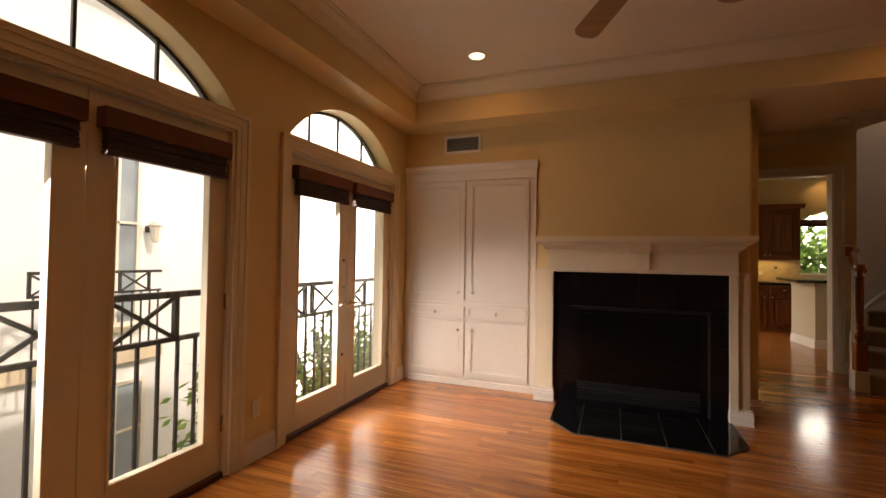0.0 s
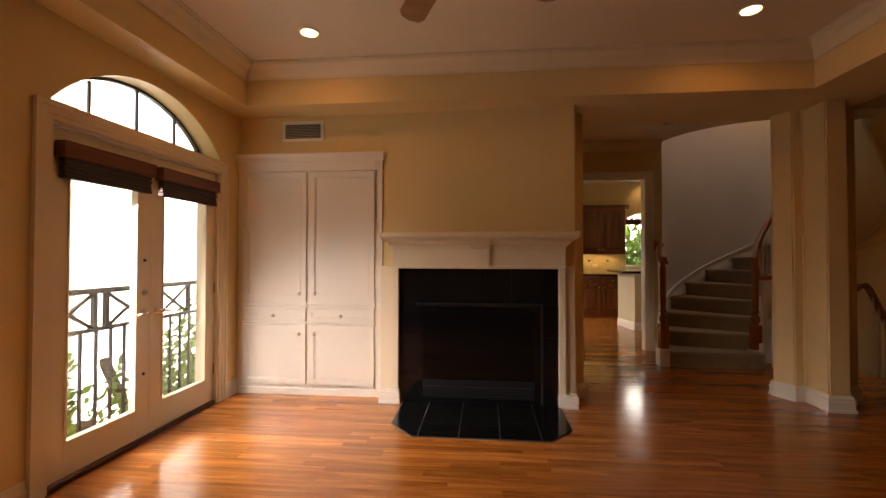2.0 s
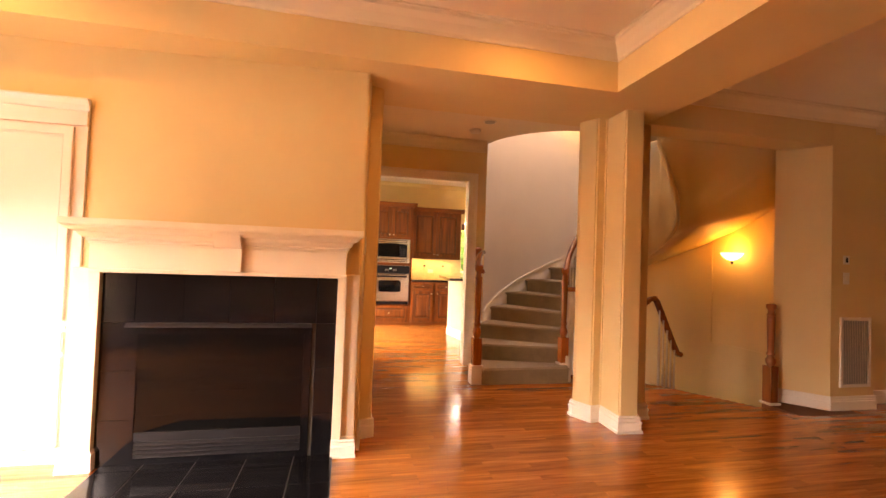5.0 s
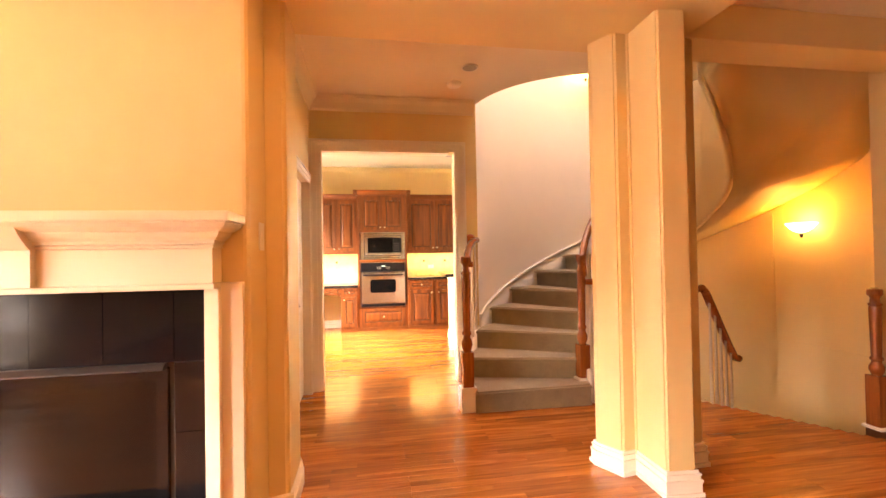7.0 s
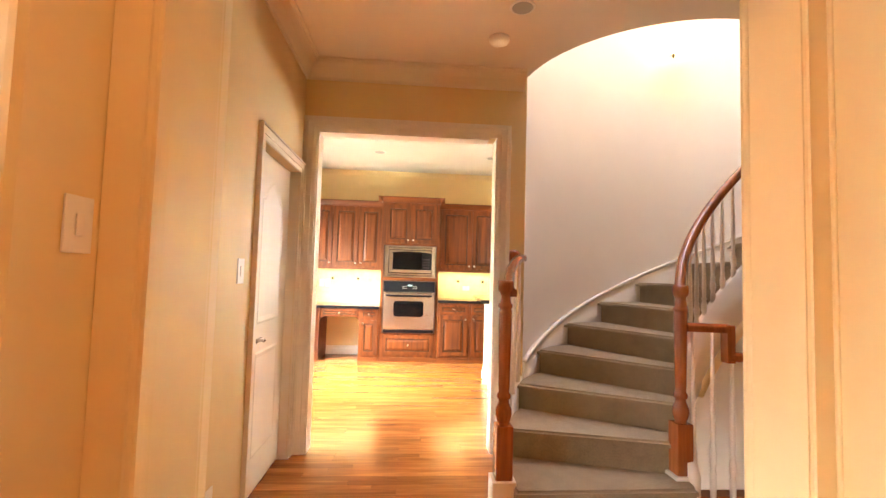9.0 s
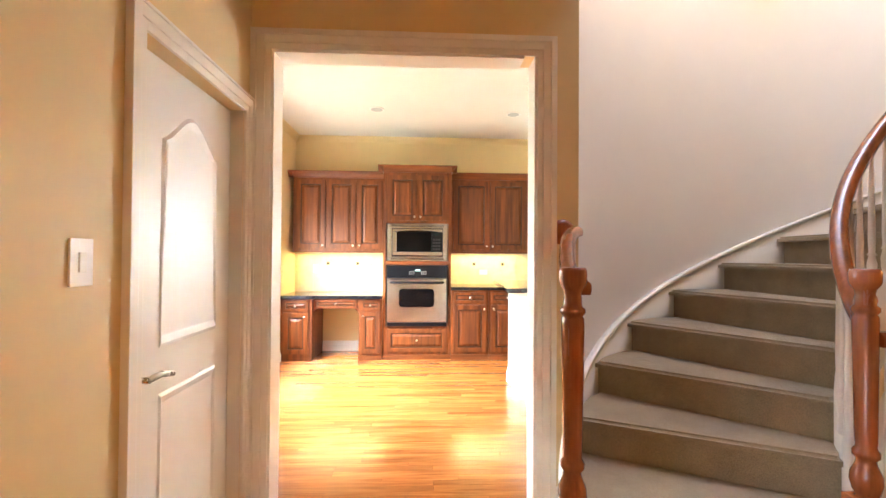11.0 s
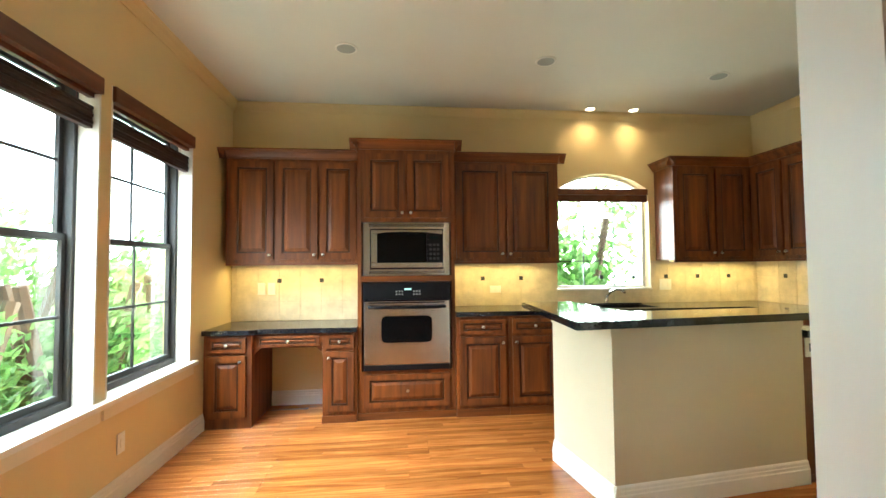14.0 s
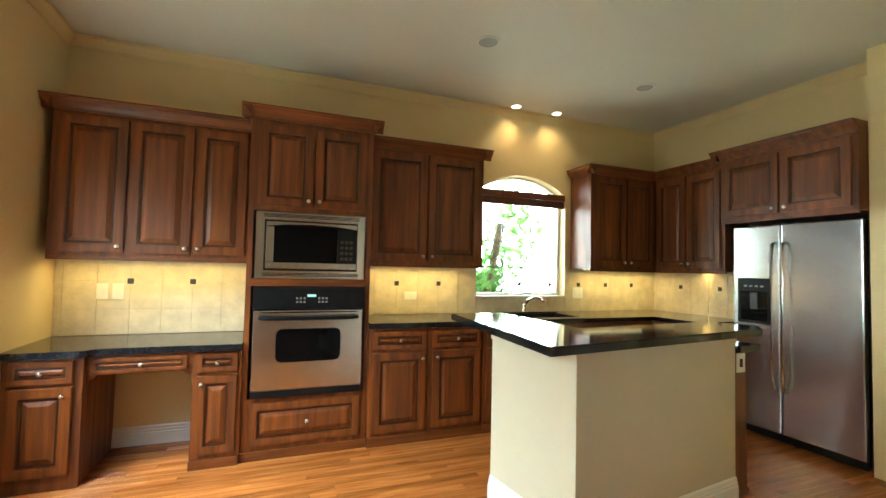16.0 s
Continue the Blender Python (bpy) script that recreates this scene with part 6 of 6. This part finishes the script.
# refrigerator
fr = thing("refrigerator", (6.05, 9.0, 0), "stainless steel side by side refrigerator with a dark dispenser", "refrigerator")
part("body", bx(5.735, 6.40, 8.535, 9.465, 0.03, 1.745, bevel=0.004), M["black"], fr, "dark grey cabinet body")
for a, b in ((8.537, 9.068), (9.076, 9.463)):
    d = bmesh.new()
    box(d, 5.68, 5.73, a, b, 0.075, 1.752, 0.012)
    dd = part("door", d, M["steelv"], fr, "brushed stainless steel door")
    y = 9.035 if a < 9 else 9.11
    h = sweep(bmesh.new(), [(5.68, y, 1.60), (5.645, y, 1.59), (5.625, y, 1.50), (5.615, y, 1.0), (5.625, y, 0.52), (5.645, y, 0.43), (5.68, y, 0.42)], round_section(0.014))
    part("handle", h, M["steelv"], dd, "long curved steel handle", True)
    if a > 9:
        ds = bmesh.new()
        for s in ((9.15, 9.17, 0.93, 1.31), (9.395, 9.415, 0.93, 1.31), (9.17, 9.395, 0.93, 0.95), (9.17, 9.395, 1.20, 1.31)):
            box(ds, 5.672, 5.684, *s, bevel=0.002)
        disp = part("dispenser", ds, M["black"], dd, "glossy black water and ice dispenser")
        part("recess", bx(5.6785, 5.681, 9.17, 9.395, 0.95, 1.20), M["fireglass"], disp)
        part("paddle", bx(5.668, 5.679, 9.25, 9.31, 1.05, 1.19, bevel=0.004), M["bronze"], disp)
        for i in range(4):
            part("button", bx(5.670, 5.673, 9.20 + i * 0.045, 9.225 + i * 0.045, 1.235, 1.25), M["lamp_off"], disp)
part("toe_grille", bx(5.72, 5.75, 8.55, 9.45, 0.01, 0.07), M["black"], fr, "black toe grille")
for y in (8.60, 9.02, 9.12, 9.42):
    part("hinge_cover", bx(5.72, 5.80, y - 0.03, y + 0.03, 1.745, 1.765, bevel=0.004), M["black"], fr)

# ---- outside: balcony railing, neighbours, planting ----
def iron_rail(y0, y1, x, label):
    root = thing("balcony_railing", (x, (y0 + y1) / 2, -0.12), label, "railing", "balcony railings")
    part("top_rail", bx(x - 0.022, x + 0.022, y0, y1, 1.0, 1.04, bevel=0.004), M["iron"], root)
    part("middle_rail", bx(x - 0.016, x + 0.016, y0, y1, 0.73, 0.76, bevel=0.003), M["iron"], root)
    part("bottom_rail", bx(x - 0.016, x + 0.016, y0, y1, -0.06, -0.03, bevel=0.003), M["iron"], root)
    y = y0
    while y < y1 - 0.2:
        wid = min(0.40, y1 - y)
        part("upright", bx(x - 0.016, x + 0.016, y, y + 0.032, 0.76, 1.0), M["iron"], root)
        for s in (1, -1):
            za, zb = (0.76, 1.0) if s == 1 else (1.0, 0.76)
            d = prism(bmesh.new(), [(y + 0.032, za - 0.014), (y + 0.032, za + 0.014), (y + wid, zb + 0.014), (y + wid, zb - 0.014)], "x", x - 0.007 + 0.006 * s, x + 0.007 + 0.006 * s)
            part("cross_bar", d, M["iron"], root)
        part("upright", bx(x - 0.016, x + 0.016, y + wid, y + wid + 0.032, 0.76, 1.0), M["iron"], root)
        y += wid + 0.10
    y = y0 + 0.06
    while y < y1:
        part("baluster", bx(x - 0.009, x + 0.009, y - 0.009, y + 0.009, -0.03, 0.73), M["iron"], root)
        y += 0.125


iron_rail(0.25, 2.45, -2.18, "black wrought iron balcony railing with crossed panels")
iron_rail(2.48, 4.60, -2.18, "black wrought iron balcony railing with crossed panels")
solo("balcony_slab", bx(-2.25, WX - 0.2, -0.2, 4.8, -0.30, -0.06, bevel=0.01), M["stucco"], "narrow cream stucco balcony slab", kind="structure")
iron_rail(3.2, 4.8, -5.9, "far black iron balcony railing with crossed panels")

bl = thing("neighbour_house", (-8, 5, -3), "pale stucco neighbouring townhouse with tall windows", "house")
part("wall", bx(-12, -6.8, -9, 5.4, -3.3, 5.6), M["stucco"], bl, "pale stucco wall")
part("side_wing", bx(-12, -7.15, 5.4, 8.2, -3.3, 5.6), M["stucco"], bl, "pale stucco side wing")
part("band", bx(-6.8, -6.66, -9, 5.42, -0.42, -0.2, bevel=0.02), M["stucco2"], bl, "tan stucco band")
part("eave", bx(-12.3, -5.9, -9, 5.8, 5.6, 5.85, bevel=0.03), M["bronze"], bl, "dark eave and gutter")
part("roof", prism(bmesh.new(), [(-12.3, 5.85), (-5.9, 5.85), (-9, 7.6)], "y", -9, 5.7), M["stucco2"], bl, "tan roof")


def house_window(xf, y0, y1, z0, z1):
    f = bmesh.new()
    for s in ((y0 - 0.06, y0, z0 - 0.06, z1 + 0.06), (y1, y1 + 0.06, z0 - 0.06, z1 + 0.06), (y0, y1, z0 - 0.06, z0), (y0, y1, z1, z1 + 0.06), ((y0 + y1) / 2 - 0.02, (y0 + y1) / 2 + 0.02, z0, z1), (y0, y1, (z0 + z1) / 2 - 0.02, (z0 + z1) / 2 + 0.02)):
        box(f, xf - 0.02, xf + 0.05, *s)
    wnd = part("window", f, M["white"], bl, "white framed window")
    part("pane", bx(xf + 0.002, xf + 0.015, y0, y1, z0, z1), M["facade_glass"], wnd, "dark reflecting pane")
    part("sill", bx(xf, xf + 0.12, y0 - 0.12, y1 + 0.12, z0 - 0.14, z0 - 0.06, bevel=0.01), M["stucco2"], wnd)


house_window(-6.8, 1.2, 2.2, 0.5, 2.8)
house_window(-6.8, -1.2, -0.2, 0.5, 2.8)
house_window(-6.8, 1.1, 2.3, -2.6, -0.5)
house_window(-6.8, 4.42, 5.0, 0.2, 3.3)
house_window(-6.8, 4.35, 5.15, -2.2, -0.78)
lamp = thing("porch_lantern", (-6.7, 5.2, 1.6), "small pale wall lantern on the neighbouring house", "wall lamp")
part("bracket", bx(-6.8, -6.68, 5.16, 5.24, 1.62, 1.72), M["iron"], lamp)
part("lantern", lathe(bmesh.new(), [(0.03, 1.45), (0.06, 1.48), (0.09, 1.70), (0.12, 1.73), (0.03, 1.80)], (-6.60, 5.20, 0), "z", 8), M["plastic"], lamp)

solo("backdrop_west", bx(-9.1, -9.0, 8.3, 46, -3.2, 12), M["bright_sky"], "plain bright hazy sky and distance beyond the gardens", kind="structure")
solo("backdrop_north", bx(-3, 13, 22.0, 22.1, -3.2, 9), M["bright_haze"], "plain bright hazy sky and distance beyond the trees", kind="structure")
solo("ground", bx(-400, 400, -400, 400, -3.6, -3.3), M["ground"], "pale paving and ground below the house", kind="structure")


def bush(cx, cy, z0, rx, ry, h, count, seed, label, name="bush", leaf=1.0):
    r = random.Random(seed)
    root = thing(name, (cx, cy, z0), label, "shrub" if name == "bush" else "tree", "planting")
    tr = bmesh.new()
    for k in range(5):
        a = r.uniform(0, 6.28)
        sweep(tr, [(cx, cy, z0), (cx + 0.3 * rx * math.cos(a), cy + 0.3 * ry * math.sin(a), z0 + h * 0.45), (cx + 0.7 * rx * math.cos(a), cy + 0.7 * ry * math.sin(a), z0 + h * 0.85)], round_section(0.03 + 0.01 * h, 1, 6))
    part("trunk", tr, M["bark"], root, "branching woody stems")
    v, f = [], []
    lobes = [(r.uniform(-0.6, 0.6) * rx, r.uniform(-0.6, 0.6) * ry, r.uniform(0.35, 0.85) * h, r.uniform(0.25, 0.5)) for _ in range(14)]
    for _ in range(count):
        lx, ly, lz, s = lobes[r.randrange(14)]
        d = Vector((r.gauss(0, 1), r.gauss(0, 1), r.gauss(0, 1))).normalized() * (r.random() ** 0.4) * s
        p = Vector((cx + lx + d.x * rx, cy + ly + d.y * ry, z0 + max(0.05, lz + d.z * h * 0.6)))
        n = Vector((r.gauss(0, 1), r.gauss(0, 1), r.gauss(0, 1) + 0.6)).normalized()
        t = n.orthogonal().normalized() * leaf * r.uniform(0.05, 0.10)
        u = n.cross(t).normalized() * leaf * r.uniform(0.025, 0.045)
        i = len(v)
        v.extend([p - t, p - u * 1.0, p + t, p + u])
        f.append((i, i + 1, i + 2, i + 3))
    me = bpy.data.meshes.new("crown")
    me.from_pydata([tuple(a - Vector((cx, cy, z0))) for a in v], [], f)
    me.materials.append(M["leaf"])
    ob = new("crown", me)
    ob.parent = root
    tagged(ob, "dense small green leaves", "", "", "stuff")


for i, (x, y, rx, ry, h) in enumerate(((-3.7, 4.9, 0.9, 1.3, 3.5), (-4.2, 7.0, 1.0, 1.6, 3.7), (-3.6, 0.4, 0.8, 1.0, 2.6), (-4.8, 9.6, 1.2, 1.6, 3.3))):
    bush(x, y, -3.3, rx, ry, h, 2600, 20 + i, "leafy green shrub beside the house")
for i, (x, y, rx, ry, h) in enumerate(((-2.6, 9.0, 0.9, 1.3, 4.6), (-2.8, 11.0, 1.0, 1.4, 5.0), (-2.6, 13.2, 1.0, 1.4, 5.2), (-5.0, 14.5, 1.5, 2.0, 5.6), (-3.0, 15.6, 1.2, 1.6, 5.3), (-3.6, 18.4, 1.5, 1.8, 5.6))):
    bush(x, y, -3.3, rx, ry, h, 5200, 40 + i, "leafy green tree outside the kitchen windows", "tree", 1.4)
for i, (x, y, rx, ry, h) in enumerate(((3.4, 16.6, 1.8, 1.2, 6.4), (6.6, 17.2, 2.0, 1.3, 6.8))):
    bush(x, y, -3.3, rx, ry, h, 4200, 60 + i, "leafy green tree outside the sink window", "tree", 2.0)

# ---- floor boards (last: many pieces) ----
EDGE_A, EDGE_B = Vector((4.66, 5.78)), Vector((5.42, 4.62))


def over_stairwell(x, y):
    """Whether a place lies over the lower flight."""
    side = (EDGE_B.x - EDGE_A.x) * (y - EDGE_A.y) - (EDGE_B.y - EDGE_A.y) * (x - EDGE_A.x)
    inside = math.hypot(x - CX, y - CY) < RO + 0.06
    behind = x > 3.3 and 6.1 < y < 7.62 and math.hypot(x - CX, y - CY) < RO + 0.9
    return behind or (side > 0 and x > 3.9 and 4.60 < y < 6.2 and x < (6.2 if y < 5.0 else 6.7)) or (inside and y > 6.15 and x > 3.3)


floor_slab = bmesh.new()
box(floor_slab, WX - 0.2, 3.9, -3.2, EB, -0.25, -0.012)
box(floor_slab, 3.9, 8.2, -3.2, 4.60, -0.25, -0.012)
prism(floor_slab, [(3.9, 4.60), (5.42, 4.60), (4.66, 5.78), (4.4, 6.2), (3.9, 6.2)], "z", -0.25, -0.012)
box(floor_slab, 5.44, 8.2, 4.60, 5.0, -0.25, -0.012)
box(floor_slab, KX - 0.2, 3.0, EB, 10.8, -0.25, -0.012)
box(floor_slab, 3.0, 6.5, 7.6, 10.8, -0.25, -0.012)
floor_ob = solo("floor", floor_slab, M["gap"], "glossy red oak strip floor running through all rooms", kind="structure")

BOARD = 0.0585
rng = random.Random(7)
boards_mesh = {}
rest = ([], [])


def board_data(length):
    v, f = [], []
    add_board(v, f, 0, 0, length)
    me = bpy.data.meshes.new("plank")
    me.from_pydata(v, [], f)
    me.materials.append(M["oak"])
    return me


def add_board(v, f, x, y, length):
    i = len(v)
    g, c = 0.0003, 0.0006
    for d, z in ((g, -0.011), (g, -c), (g + c, 0.0)):
        v.extend([(x + d, y + d, z), (x + length - d, y + d, z), (x + length - d, y + BOARD - d, z), (x + d, y + BOARD - d, z)])
    for r in (0, 4):
        for k in range(4):
            a, b = i + r + k, i + r + (k + 1) % 4
            f.append((a, b, b + 4, a + 4))
    f.append((i + 8, i + 9, i + 10, i + 11))


pieces = 0
y = -2.98
while y < 10.57:
    x_lo = -1.715 if y < EB - BOARD else KX + 0.003
    if 4.5 < y < EB - BOARD:
        x_lo = 1.20
    x_hi = 7.98 if y < 4.62 else 6.4
    if EY < y < EB:
        x_hi = 3.0
    x = x_lo
    while x < x_hi - 0.05:
        length = rng.choice((0.45, 0.6, 0.75, 0.9, 1.05, 1.2, 1.35))
        if x == x_lo:
            length = rng.choice((0.3, 0.45, 0.6, 0.75, 0.9))
        length = round(min(length, x_hi - x), 2)
        if not (over_stairwell(x + length, y + BOARD) or over_stairwell(x + length / 2, y + BOARD)):
            near = 1.3 < x < 2.9 and 4.6 < y < 10.0
            if near and pieces < 300:
                if length not in boards_mesh:
                    boards_mesh[length] = board_data(length)
                ob = new("plank", boards_mesh[length])
                ob.location, ob.parent = (x, y, 0), floor_ob
                pieces += 1
            else:
                add_board(*rest, x, y, length)
        elif not over_stairwell(x, y + BOARD):
            t = x
            while not over_stairwell(t + 0.01, y + BOARD) and t < x + length:
                t += 0.01
            if t - x > 0.05:
                add_board(*rest, x, y, t - x)
        x += length
    y += BOARD
me = bpy.data.meshes.new("planks")
me.from_pydata(rest[0], [], rest[1])
me.materials.append(M["oak"])
ob = new("planks", me)
ob.parent = floor_ob
tagged(ob, "glossy red oak strip boards", "", "", "stuff")
